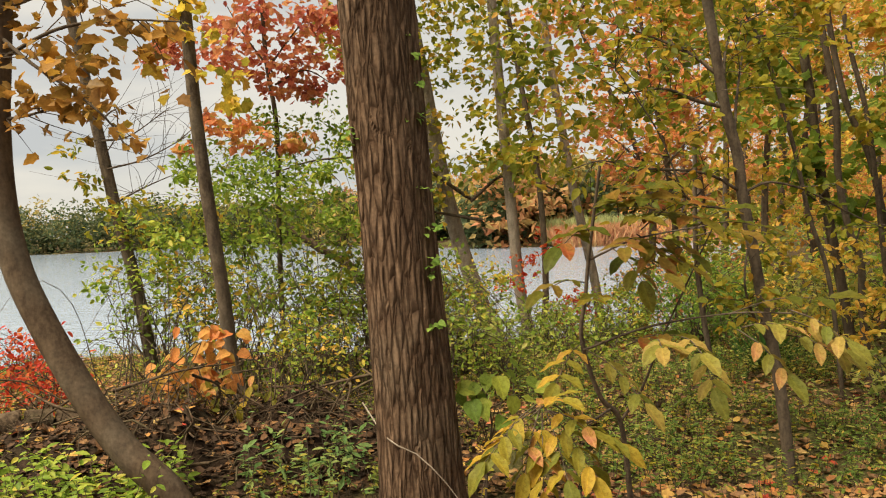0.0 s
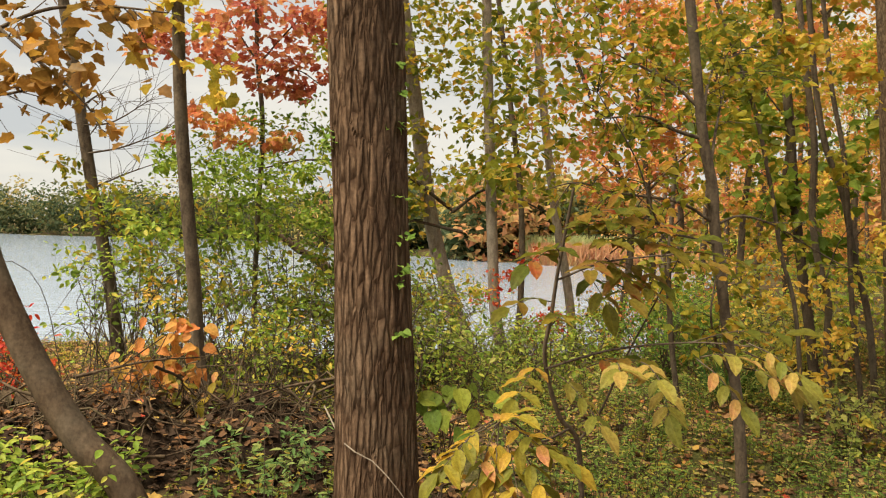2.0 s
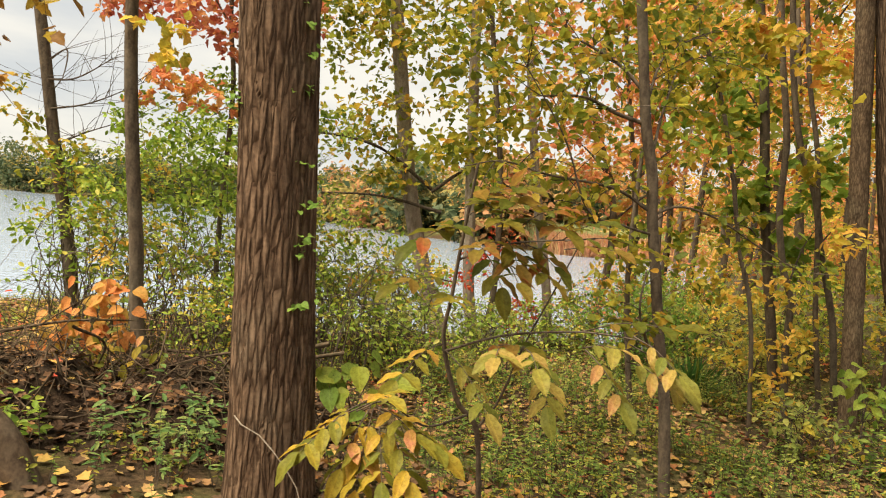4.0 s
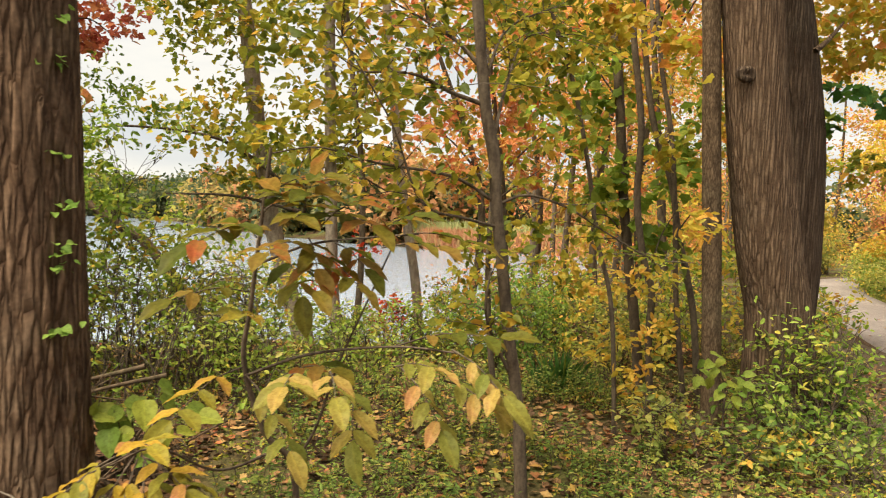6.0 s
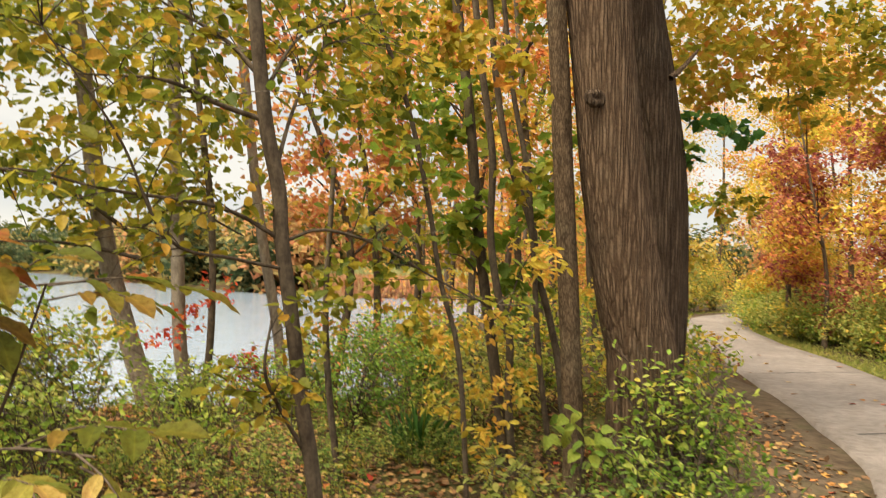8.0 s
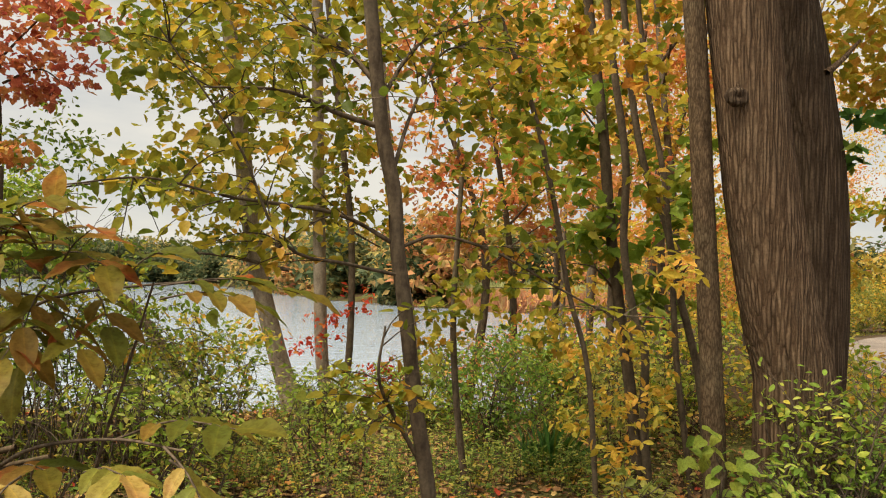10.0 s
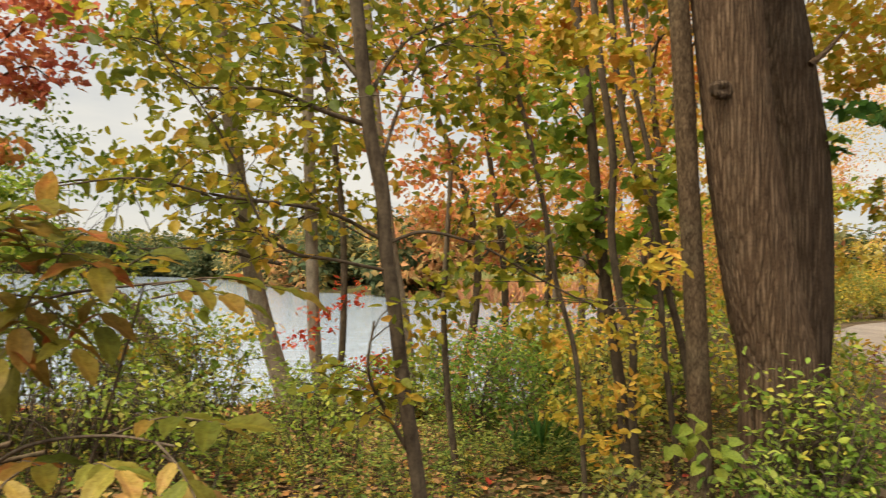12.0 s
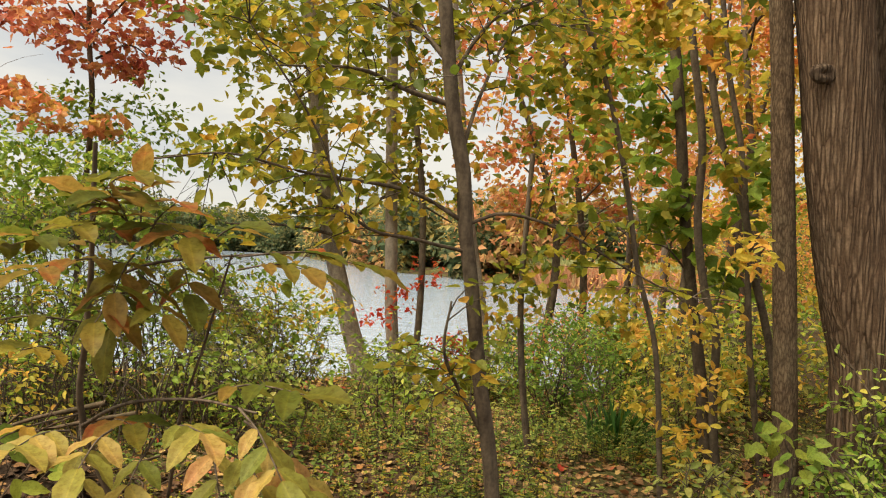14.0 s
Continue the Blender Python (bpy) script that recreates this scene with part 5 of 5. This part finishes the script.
for base, tip, pairs, size, key in [
    (*[(0.73, 3.60, 0.72), (0.54, 3.20, 0.61)], 3, 0.138, "gold"), (*[(0.74, 3.60, 0.69), (0.94, 3.25, 0.49)], 3, 0.138, "tan"),
    (*[(1.15, 3.20, 0.78), (1.15, 2.95, 0.62)], 3, 0.129, "tan"), (*[(1.31, 3.10, 0.83), (1.43, 2.90, 0.67)], 3, 0.120, "tan"),
    (*[(1.45, 2.95, 0.89), (1.63, 2.85, 0.77)], 3, 0.120, "tan"), (*[(1.28, 3.10, 0.90), (1.60, 2.90, 0.97)], 3, 0.129, "olive"),
    (*[(0.90, 3.40, 0.73), (1.08, 3.20, 0.80)], 2, 0.129, "olive"),
    (*[(1.25, 3.50, 1.26), (1.64, 3.58, 1.25)], 4, 0.138, "olive"), (*[(0.79, 3.50, 1.28), (0.58, 3.20, 1.21)], 3, 0.146, "olive"),
    (*[(0.87, 3.50, 1.19), (0.96, 3.30, 1.04)], 2, 0.146, "olive"), (*[(0.79, 3.50, 1.34), (0.99, 3.20, 1.41)], 3, 0.146, "olive"),
    (*[(1.07, 3.50, 1.23), (1.18, 3.30, 1.15)], 2, 0.138, "olive"), (*[(0.78, 3.50, 1.38), (1.02, 3.25, 1.48)], 3, 0.129, "olive"),
    (*[(0.75, 3.58, 1.02), (0.51, 3.30, 1.01)], 2, 0.129, "olive"),
    (*[(0.91, 3.50, 1.34), (0.86, 3.30, 1.41)], 3, 0.138, "olive"), (*[(0.93, 3.50, 1.32), (1.20, 3.20, 1.31)], 3, 0.138, "olive"), (*[(0.97, 3.40, 1.25), (1.01, 3.20, 1.15)], 3, 0.129, "olive"), (*[(0.94, 3.50, 1.34), (0.98, 3.40, 1.47)], 2, 0.129, "olive"), (*[(0.77, 3.50, 1.24), (0.72, 3.30, 1.29)], 3, 0.138, "olive"), (*[(1.25, 3.50, 1.22), (1.50, 3.45, 1.23)], 3, 0.138, "olive"),
    (*[(0.95, 3.45, 1.29), (0.93, 3.10, 1.32)], 3, 0.129, "olive"), (*[(0.95, 3.45, 1.29), (0.96, 3.20, 1.44)], 2, 0.129, "olive"), (*[(0.99, 3.40, 1.27), (1.16, 3.20, 1.40)], 2, 0.129, "olive"),
    (*[(0.96, 3.40, 1.22), (0.84, 3.10, 1.20)], 3, 0.129, "olive"), (*[(0.98, 3.40, 1.20), (1.15, 3.20, 1.10)], 3, 0.120, "olive"), (*[(1.21, 3.30, 1.27), (1.33, 3.20, 1.35)], 2, 0.120, "olive"),
    (*[(0.96, 3.40, 1.14), (1.01, 3.10, 1.08)], 2, 0.120, "olive"), (*[(0.74, 3.50, 0.91), (0.76, 3.20, 0.98)], 2, 0.120, "gold"), (*[(1.43, 2.90, 0.83), (1.54, 2.80, 0.79)], 2, 0.112, "tan"),
    (*[(1.27, 2.95, 0.86), (1.39, 2.85, 0.88)], 3, 0.112, "tan"), (*[(1.07, 3.10, 0.81), (1.09, 2.90, 0.77)], 2, 0.129, "tan"), (*[(0.96, 3.10, 0.80), (0.93, 2.90, 0.80)], 3, 0.120, "tan"), (*[(1.45, 2.90, 0.93), (1.59, 2.75, 0.82)], 3, 0.112, "tan"),
    (*[(0.44, 3.10, 0.53), (0.20, 2.90, 0.37)], 3, 0.138, "gold"), (*[(0.46, 3.10, 0.51), (0.43, 2.90, 0.24)], 4, 0.138, "gold"), (*[(0.49, 3.10, 0.51), (0.75, 2.95, 0.40)], 3, 0.129, "gold"), (*[(0.47, 3.10, 0.53), (0.64, 2.90, 0.29)], 3, 0.138, "gold"),
    (*[(0.43, 3.10, 0.54), (0.25, 2.95, 0.41)], 3, 0.129, "gold"), (*[(0.45, 3.10, 0.52), (0.36, 2.95, 0.30)], 3, 0.129, "gold"),
    (*[(0.47, 3.10, 0.52), (0.64, 2.95, 0.46)], 3, 0.129, "gold"), (*[(0.48, 3.10, 0.50), (0.53, 2.90, 0.28)], 3, 0.138, "gold"), (*[(0.43, 3.10, 0.54), (0.53, 2.95, 0.60)], 2, 0.112, "gold"),
]:
    compound_leaf(sapling, base, tip, pairs, size, key)


def leafy_sapling(foot, top, spots, key, size, each, label, name="leaf"):
    """A thin stem with single large leaves round a few places."""
    plant, line = tree("sapling", [foot, [(a + b) / 2 + 0.03 for a, b in zip(foot, top)], top], 0.008, 0.004, BARK_TWIG, label, 7, 26, 0, 1.1, more=0.03)
    tagged(plant, category="sapling")
    for spot in spots:
        limb(plant, [line[14], (np.array(line[14]) + spot) / 2 + (0, 0, 0.04), spot], 0.004, 0.002, BARK_TWIG, 8, 5)
        for _ in range(each):
            at = np.array(spot) + rng.normal(size=3) * (0.09, 0.07, 0.06) + (0, 0, 0.05)
            single_leaf(plant, key, at, rng.normal(size=3) * (0.9, 0.6, 0.4) + (0, -0.3, -0.5), (rng.normal() * 0.4, rng.normal() * 0.4 - 0.7, 1), size * rng.uniform(0.75, 1.15), name)


leafy_sapling((-1.93, 5.60, -0.20), (-1.87, 5.60, 0.46), [(-2.08, 5.50, 0.30), (-1.95, 5.50, 0.36), (-1.85, 5.50, 0.52), (-1.70, 5.50, 0.40), (-1.60, 5.50, 0.46), (-2.10, 5.50, 0.16), (-1.90, 5.50, 0.24), (-2.02, 5.50, -0.06), (-1.76, 5.50, 0.24), (-1.66, 5.45, 0.22)], "fire", 0.115, 8, "small sapling with large glowing orange leaves")
leafy_sapling((-1.59, 5.50, -0.18), (-1.62, 5.50, 0.16), [(-1.86, 5.40, 0.10), (-1.72, 5.40, 0.14), (-1.55, 5.40, 0.18), (-1.49, 5.40, 0.03), (-1.63, 5.40, 0.06), (-1.42, 5.40, 0.16)], "gold", 0.11, 7, "small sapling with large yellow leaves")
leafy_sapling((0.24, 3.90, 0.03), (0.25, 3.90, 0.38), [(0.18, 3.85, 0.47), (0.31, 3.85, 0.39), (0.15, 3.85, 0.36), (0.39, 3.85, 0.51)], "lime", 0.12, 5, "small sapling with large lime green leaves")
leafy_sapling((3.93, 5.60, 0.09), (3.91, 5.60, 0.29), [(3.84, 5.60, 0.29), (3.96, 5.60, 0.24), (3.89, 5.60, 0.36), (4.02, 5.60, 0.14)], "lime", 0.1, 6, "small sapling with large lime green leaves")


# ---- dead wood ----
def dead_branch(points, r0, r1, label="grey dead branch lying in a brush heap", name="dead_branch", mat=None, parent=None):
    c = smooth_line(points, 16)
    v, f = tube_arrays(c, np.linspace(r0, r1, 16), 6, lumps=0.2, seed=float(rng.uniform(0, 9)))
    ob = mesh_of(name, v, f, mat or DEAD_WOOD, parent)
    return ob if parent is not None else tagged(ob, label, "branch", "brush heap")


HEAP = (-1.75, 5.3)


def heap_z(x, y):
    """The brush heap's surface, lumpy and hollowed; sunk under the ground outside it."""
    d = math.hypot((x - HEAP[0]) / 2.1, (y - HEAP[1]) / 1.1)
    if d >= 1:
        return ground_z(x, y) - 0.05
    lump = 0.34 * (1 - d * d) * (1 + 0.9 * noise.noise((x * 1.7, y * 1.7, 2))) + 0.13 * noise.noise((x * 4.5, y * 4.5, 1)) * (1 - d ** 4)
    return ground_z(x, y) - 0.02 + max(0.0, lump)


hv, hf = [], []
for a in range(60):
    for b in range(60):
        x, y = HEAP[0] + (a / 59 - 0.5) * 4.2, HEAP[1] + (b / 59 - 0.5) * 2.2
        hv.append((x, y, heap_z(x, y)))
hf = [(a * 60 + b, (a + 1) * 60 + b, (a + 1) * 60 + b + 1, a * 60 + b + 1) for a in range(59) for b in range(59)]
heap = new("brush_heap")
heap.matrix_basis = pose(HEAP[0], HEAP[1], ground_z(*HEAP))
tagged(heap, "heap of dark soil, dead twigs and branches", "brush heap")
mesh_of("soil", np.array(hv), np.array(hf), HUMUS, heap)
tangle = []
for _ in range(420):
    a, d = rng.uniform(0, 2 * math.pi), rng.random() ** 0.6
    x, y = HEAP[0] + math.cos(a) * d * 2.0, HEAP[1] + math.sin(a) * d * 1.0
    z = heap_z(x, y) + rng.uniform(0.0, 0.12)
    q, long = rng.uniform(0, math.pi), rng.uniform(0.2, 0.9)
    way = np.array([math.cos(q), math.sin(q), rng.normal() * 0.6])
    p = np.array([x, y, z])
    tangle.append(tube_arrays(smooth_line([p - way * long / 2, p - way * long / 6 + rng.normal(size=3) * 0.12, p + way * long / 6 + rng.normal(size=3) * 0.12, p + way * long / 2 + (0, 0, -0.1 * long)], 9), np.linspace(0.002 + 0.008 * rng.random() ** 2, 0.0015, 9), 4))
v, f = joined(tangle)
tagged(mesh_of("twig", v, f, DEAD_WOOD, heap), kind="stuff")
for pts in ([(-1.19, 5.60, 0.12), (-0.90, 5.30, -0.07), (-0.66, 5.00, -0.26), (-0.57, 4.90, -0.34)], [(-0.99, 5.80, 0.09), (-0.80, 5.70, -0.03), (-0.55, 5.60, -0.18)], [(-2.10, 5.40, -0.05), (-2.16, 5.20, -0.12), (-2.27, 5.00, -0.17)], [(-2.05, 5.00, 0.10), (-1.83, 4.70, -0.06), (-1.61, 4.50, -0.25)], [(-1.71, 5.00, 0.03), (-1.58, 4.80, -0.13), (-1.45, 4.60, -0.33)], [(-2.66, 5.10, -0.23), (-2.57, 5.40, -0.16), (-2.41, 5.80, -0.08)], [(-1.55, 5.30, -0.16), (-1.14, 5.10, -0.23), (-0.80, 4.90, -0.38)], [(-1.77, 5.00, -0.23), (-1.42, 5.10, -0.23), (-1.13, 5.20, -0.31)]):
    dead_branch(pts, rng.uniform(0.011, 0.02), 0.006, "dead_branch", "dead_branch", None, heap)
for _ in range(15):
    a, d = rng.uniform(0, 2 * math.pi), rng.random() ** 0.5
    x, y = HEAP[0] + math.cos(a) * d * 1.8, HEAP[1] + math.sin(a) * d * 0.9
    q, long = rng.uniform(0, 2 * math.pi), rng.uniform(0.4, 1.0)
    way = np.array([math.cos(q), math.sin(q) * 0.7, rng.uniform(-0.6, 0.3)]) * long
    p = np.array([x, y, heap_z(x, y) + rng.uniform(0.08, 0.22)])
    dead_branch([p - way / 2, p + rng.normal(size=3) * 0.06, p + way / 2], rng.uniform(0.007, 0.018), 0.004, "", "dead_branch", None, heap)
dead_branch([(-1.83, 4.95, -0.05), (-1.70, 4.85, -0.18), (-1.53, 4.75, -0.31)], 0.05, 0.035, "", "broken_slab", None, heap)
log_line = smooth_line([(-3.82, 5.60, -0.12), (-3.44, 5.70, -0.08), (-3.14, 5.90, -0.11), (-2.82, 6.00, -0.14)], 30)
v, f = tube_arrays(log_line, np.linspace(0.11, 0.09, 30), 26, 0.012, 0.12, 2.0)
tagged(mesh_of("fallen_log", v, f, DEAD_WOOD), "rotting grey fallen log on the bank", "log")

dead_branch([(-0.51, 4.60, 0.23), (-0.27, 3.70, 0.25), (-0.11, 3.62, 0.18), (0.06, 3.60, -0.01), (0.11, 3.60, -0.14)], 0.006, 0.003, "thin pale dead twig leaning against the ridged trunk", "dead_branch", BARK_BANK)
# a dead trunk leaning over the water's edge
root_x, line_x = tree("tree", [(-1.54, 12.20, 0.63), (-2.00, 12.20, 0.98), (-2.36, 12.20, 1.25)], 0.1, 0.07, DEAD_WOOD, "dead broken trunk leaning at the water's edge", 12, 40, 0.006, 1.1, 0.15, 6.0, more=0.3)
for pts in ([(-2.00, 12.20, 0.98), (-2.10, 12.20, 1.23), (-1.99, 12.20, 1.45)], [(-2.18, 12.20, 1.14), (-2.45, 12.20, 1.33), (-2.79, 12.20, 1.27)]):
    limb(root_x, pts, 0.02, 0.006, DEAD_WOOD)

# bare arching brambles round the trunk in the thicket
bramble = new("bramble")
bramble.matrix_basis = pose(-1.6, 7.0, ground_z(-1.6, 7.0))
tagged(bramble, "tangle of bare dark arching bramble stems", "bramble")
for k in range(110):
    x, y = rng.uniform(-3.2, 0.0), rng.uniform(6.5, 8.2)
    a, long, h = rng.uniform(0, 2 * math.pi), rng.uniform(0.4, 1.1), rng.uniform(0.5, 1.4)
    z = ground_z(x, y)
    c = smooth_line([(x, y, z - 0.02), (x + math.cos(a) * long * 0.3, y + math.sin(a) * long * 0.2, z + h * 0.8), (x + math.cos(a) * long * 0.8, y + math.sin(a) * long * 0.5, z + h), (x + math.cos(a) * long * 1.3, y + math.sin(a) * long * 0.8, z + h * 0.7)], 14)
    v, f = tube_arrays(c, np.linspace(0.006, 0.002, 14), 4)
    mesh_of("stem", v, f, BARK_TWIG, bramble)

# ---- low plants and fallen leaves ----
def herb(x, y, height, leaves):
    z = ground_z(x, y)
    s = np.sort(rng.uniform(0.25, 1.0, leaves))
    lean = rng.normal(size=2) * 0.25 * height
    at = np.stack([x + lean[0] * s, y + lean[1] * s, z + height * s], 1)
    q = rng.uniform(0, 2 * math.pi, leaves)
    along = np.stack([np.cos(q), np.sin(q), rng.uniform(-0.4, 0.5, leaves)], 1)
    return at, along


def herbs(name, label, mat, count, region, height, leaves, size, shape, keep, avoid=()):
    """A carpet of low leafy plants inside a stretch of the plan, thicker where keep() says."""
    at, along, stalks = [], [], []
    x0, x1, y0, y1 = region
    while count > 0:
        x, y = rng.uniform(x0, x1), rng.uniform(y0, y1)
        count -= 1
        if shore(x) - y < 0.3 or any(math.hypot((x - a) / c, (y - b) / d) < 1 for a, b, c, d in avoid) or rng.random() > keep(x, y):
            continue
        h = height * rng.uniform(0.5, 1.4)
        p, w = herb(x, y, h, leaves)
        at.append(p)
        along.append(w)
        stalks.append(tube_arrays(np.array([(x, y, ground_z(x, y) - 0.01), p[len(p) // 2], p[-1]]), (0.0025, 0.002, 0.001), 3))
    at, along = np.vstack(at), np.vstack(along)
    leaf = leaf_arrays(at, along, rng.normal(size=at.shape) * 0.35 + (0, 0, 1), size * rng.uniform(0.45, 1.1, len(at)) * rng.choice([0.8, 1.0, 1.0, 1.5], len(at)), shape)
    v, f = leaf
    plant = tagged(mesh_of(name, v, f, mat, smooth=False), label, "plants", kind="stuff")
    v, f = joined(stalks)
    mesh_of("stalks", v, f, BARK_TWIG, plant)


def patchy(seed, scale=0.7, level=0.0):
    return lambda x, y: min(1.0, max(0.0, 0.5 + 1.6 * (noise.noise((x * scale, y * scale, seed)) - level)))


def thinned(keep):
    """Thinner towards the trodden side near the path, thick towards the water."""
    return lambda x, y: keep(x, y) * min(1.0, 0.1 + 0.9 * max(0.0, (y - 3.6) / 2.0))


BARE = [(3.1, 6.4, 0.4, 0.9), (-1.75, 5.2, 1.9, 0.9), (7.2, 8.0, 1.1, 1.6), (5.4, 4.6, 0.9, 2.2), (7.4, 5.6, 2.4, 2.0), (9.5, 9.0, 2.0, 2.6), (6.4, 3.0, 1.9, 4.0)]
herbs("ground_cover", "low green leafy weeds covering the forest floor", HERB, 9500, (-6.5, 6.5, 3.0, 12.6), 0.2, 14, 0.033, OVAL, thinned(patchy(1, 0.9, 0.08)), BARE)
herbs("ground_cover", "lighter green low weeds on the forest floor", WEED, 5200, (-6, 6.5, 2.6, 11), 0.19, 11, 0.039, OVAL, thinned(patchy(5, 0.9, 0.12)), BARE)
herbs("ground_cover", "yellowing low weeds on the forest floor", OLIVE, 4400, (-6, 6.4, 3.2, 12.4), 0.2, 11, 0.033, OVAL, thinned(patchy(9, 0.8, 0.05)), BARE)
herbs("ground_cover", "feathery narrow-leaved green weeds", WEED, 1300, (0.6, 3.8, 4.2, 8), 0.3, 26, 0.038, LANCE, patchy(12, 1.0, 0.1), BARE)
herbs("ground_cover", "broad-leaved yellow-green weeds under the trees", HEDGE, 620, (0.3, 5.2, 4.8, 10.5), 0.3, 12, 0.046, OVAL, patchy(21, 0.9, 0.05), BARE)
herbs("ground_cover", "blue-green leafy weeds beside the heap", BLUE_GREEN, 36, (-1.15, -0.3, 3.8, 4.5), 0.42, 15, 0.06, LANCE, lambda x, y: 1.0)
herbs("ground_cover", "fresh green leaves under the curved trunk", GREEN, 150, (-2.8, -1.5, 3.3, 4.3), 0.32, 11, 0.06, OVAL, lambda x, y: 1.0)

# the dark green sedge tuft
tuft_at = np.repeat(np.array([(3.41, 8.00, -0.07)]), 160, 0) * (1, 1, 0) + rng.normal(size=(160, 3)) * (0.1, 0.08, 0)
tuft_at[:, 2] = [ground_z(x, y) for x, y, _ in tuft_at]
v, f = leaf_arrays(tuft_at, rng.normal(size=(160, 3)) * (0.45, 0.45, 0.1) + (0, 0, 1), rng.normal(size=(160, 3)) + (0, -1, 0), rng.uniform(0.25, 0.5, 160), [(0, 0), (0.022, 0.3), (0.016, 0.7), (0, 1)], 0.2, 0.35)
tagged(mesh_of("sedge", v, f, DEEP_GREEN, smooth=False), "dark green arching tuft of sedge on the ground", "plant", kind="stuff")


def litter(name, label, mat, count, region, size, keep, lift=0.012):
    x0, x1, y0, y1 = region
    at = []
    for _ in range(count):
        x, y = rng.uniform(x0, x1), rng.uniform(y0, y1)
        if shore(x) - y > 0.6 and rng.random() < keep(x, y):
            at.append((x, y, max(ground_z(x, y), heap_z(x, y)) + lift))
    at = np.array(at)
    n = len(at)
    v, f = leaf_arrays(at, rng.normal(size=(n, 3)) * (1, 1, 0.2), rng.normal(size=(n, 3)) * 0.35 + (0, 0, 1), size * rng.uniform(0.5, 1.25, n), LOBED, 0.35, -0.12)
    tagged(mesh_of(name, v, f, mat, smooth=False), label, "fallen leaves", kind="stuff")


litter("fallen_leaves", "brown dry leaves littering the forest floor", BROWN, 38000, (-6.5, 6.6, 2.4, 13), 0.064, lambda x, y: 0.12 if math.hypot((x + 1.75) / 2.3, (y - 5.2) / 1.5) < 1 else 0.35 if x > 5 else 0.9)
litter("fallen_leaves", "brown dry leaves thinly strewn round the walker", BROWN, 7000, (-6.5, 4.2, -4.5, 2.4), 0.075, lambda x, y: 0.8)
litter("fallen_leaves", "orange and yellow fallen leaves on the ground", LITTER, 6200, (-6, 6.4, 1.5, 12.5), 0.075, patchy(3, 0.6, 0.05), 0.02)
litter("fallen_leaves", "bright leaves gathered along the path's edge", LITTER, 60, (4.9, 8.5, 3.0, 9.5), 0.065, lambda x, y: 1.0, 0.035)
litter("fallen_leaves", "brown leaves drifted against the verge", BROWN, 6200, (3.6, 7.6, 2.6, 9.5), 0.06, lambda x, y: min(1.0, max(0.0, 1.25 - abs(x - 4.3 - max(0.0, y - 4.0) * 0.62) * 1.4)), 0.03)
v, f = joined([leaf_arrays(np.array([(x, y, -0.2 + 0.065)]), rng.normal(size=(1, 3)) * (1, 1, 0.1), np.array([(rng.normal() * 0.1, 0.1, 1.0)]), np.array([0.09]), LOBED, 0.3, -0.1) for x, y in zip(rng.uniform(6, 13, 120), rng.uniform(2, 16, 120)) if abs((x - 7.42) - (y - 7) * 0.5 - 1.0) < 1.0])
tagged(mesh_of("fallen_leaves", v, f, LITTER, smooth=False), "a few fallen leaves lying on the asphalt", "fallen leaves", kind="stuff")
litter("fallen_leaves", "dark brown leaves matted over the brush heap", ROTTEN, 5200, (-3.8, 0.3, 4.2, 6.4), 0.06, lambda x, y: 1.0, 0.015)
# grass at the edges of the path
n = 22000
mid = smooth_line([(x, y, 0) for x, y in PATH_LEFT], 400)
tang = unit(np.gradient(mid, axis=0))
pick = rng.integers(60, 360, n)
across = np.where(rng.random(n) < 0.75, 2.15 + np.abs(rng.normal(size=n)) * 0.5, -0.75 - np.abs(rng.normal(size=n)) * 0.35)
at = mid[pick] + np.stack([tang[pick, 1], -tang[pick, 0], 0 * across], 1) * across[:, None] + rng.normal(size=(n, 3)) * 0.05
at[:, 2] = -0.215
v, f = leaf_arrays(at, rng.normal(size=(n, 3)) * (0.5, 0.5, 0.1) + (0, 0, 1), rng.normal(size=(n, 3)), rng.uniform(0.05, 0.14, n), [(0, 0), (0.05, 0.4), (0, 1)])
tagged(mesh_of("grass", v, f, HEDGE, smooth=False), "short green grass along the path's edge", "grass", kind="stuff")
# tarred seams across the asphalt
for x, y, turn, long in ((8.6, 7.1, 8, 2.0), (10.6, 11.2, 4, 2.0), (6.6, 5.2, 12, 2.2)):
    c = smooth_line([(x + long * (k / 7 - 0.5), y + 0.09 * noise.noise((x, k * 0.9, 1)), -0.2 + 0.061) for k in range(8)], 24)
    w = np.array([0.016 + 0.014 * noise.noise((x, k * 0.7, 0)) for k in range(24)])
    v = np.vstack([c + np.stack([0 * w, w, 0 * w + 0.002], 1), c - np.stack([0 * w, w, 0 * w - 0.002], 1)])
    f = [(k, k + 24, k + 25, k + 1) for k in range(23)]
    mesh_of("seam", v, f, DARK_TAR, pavement)
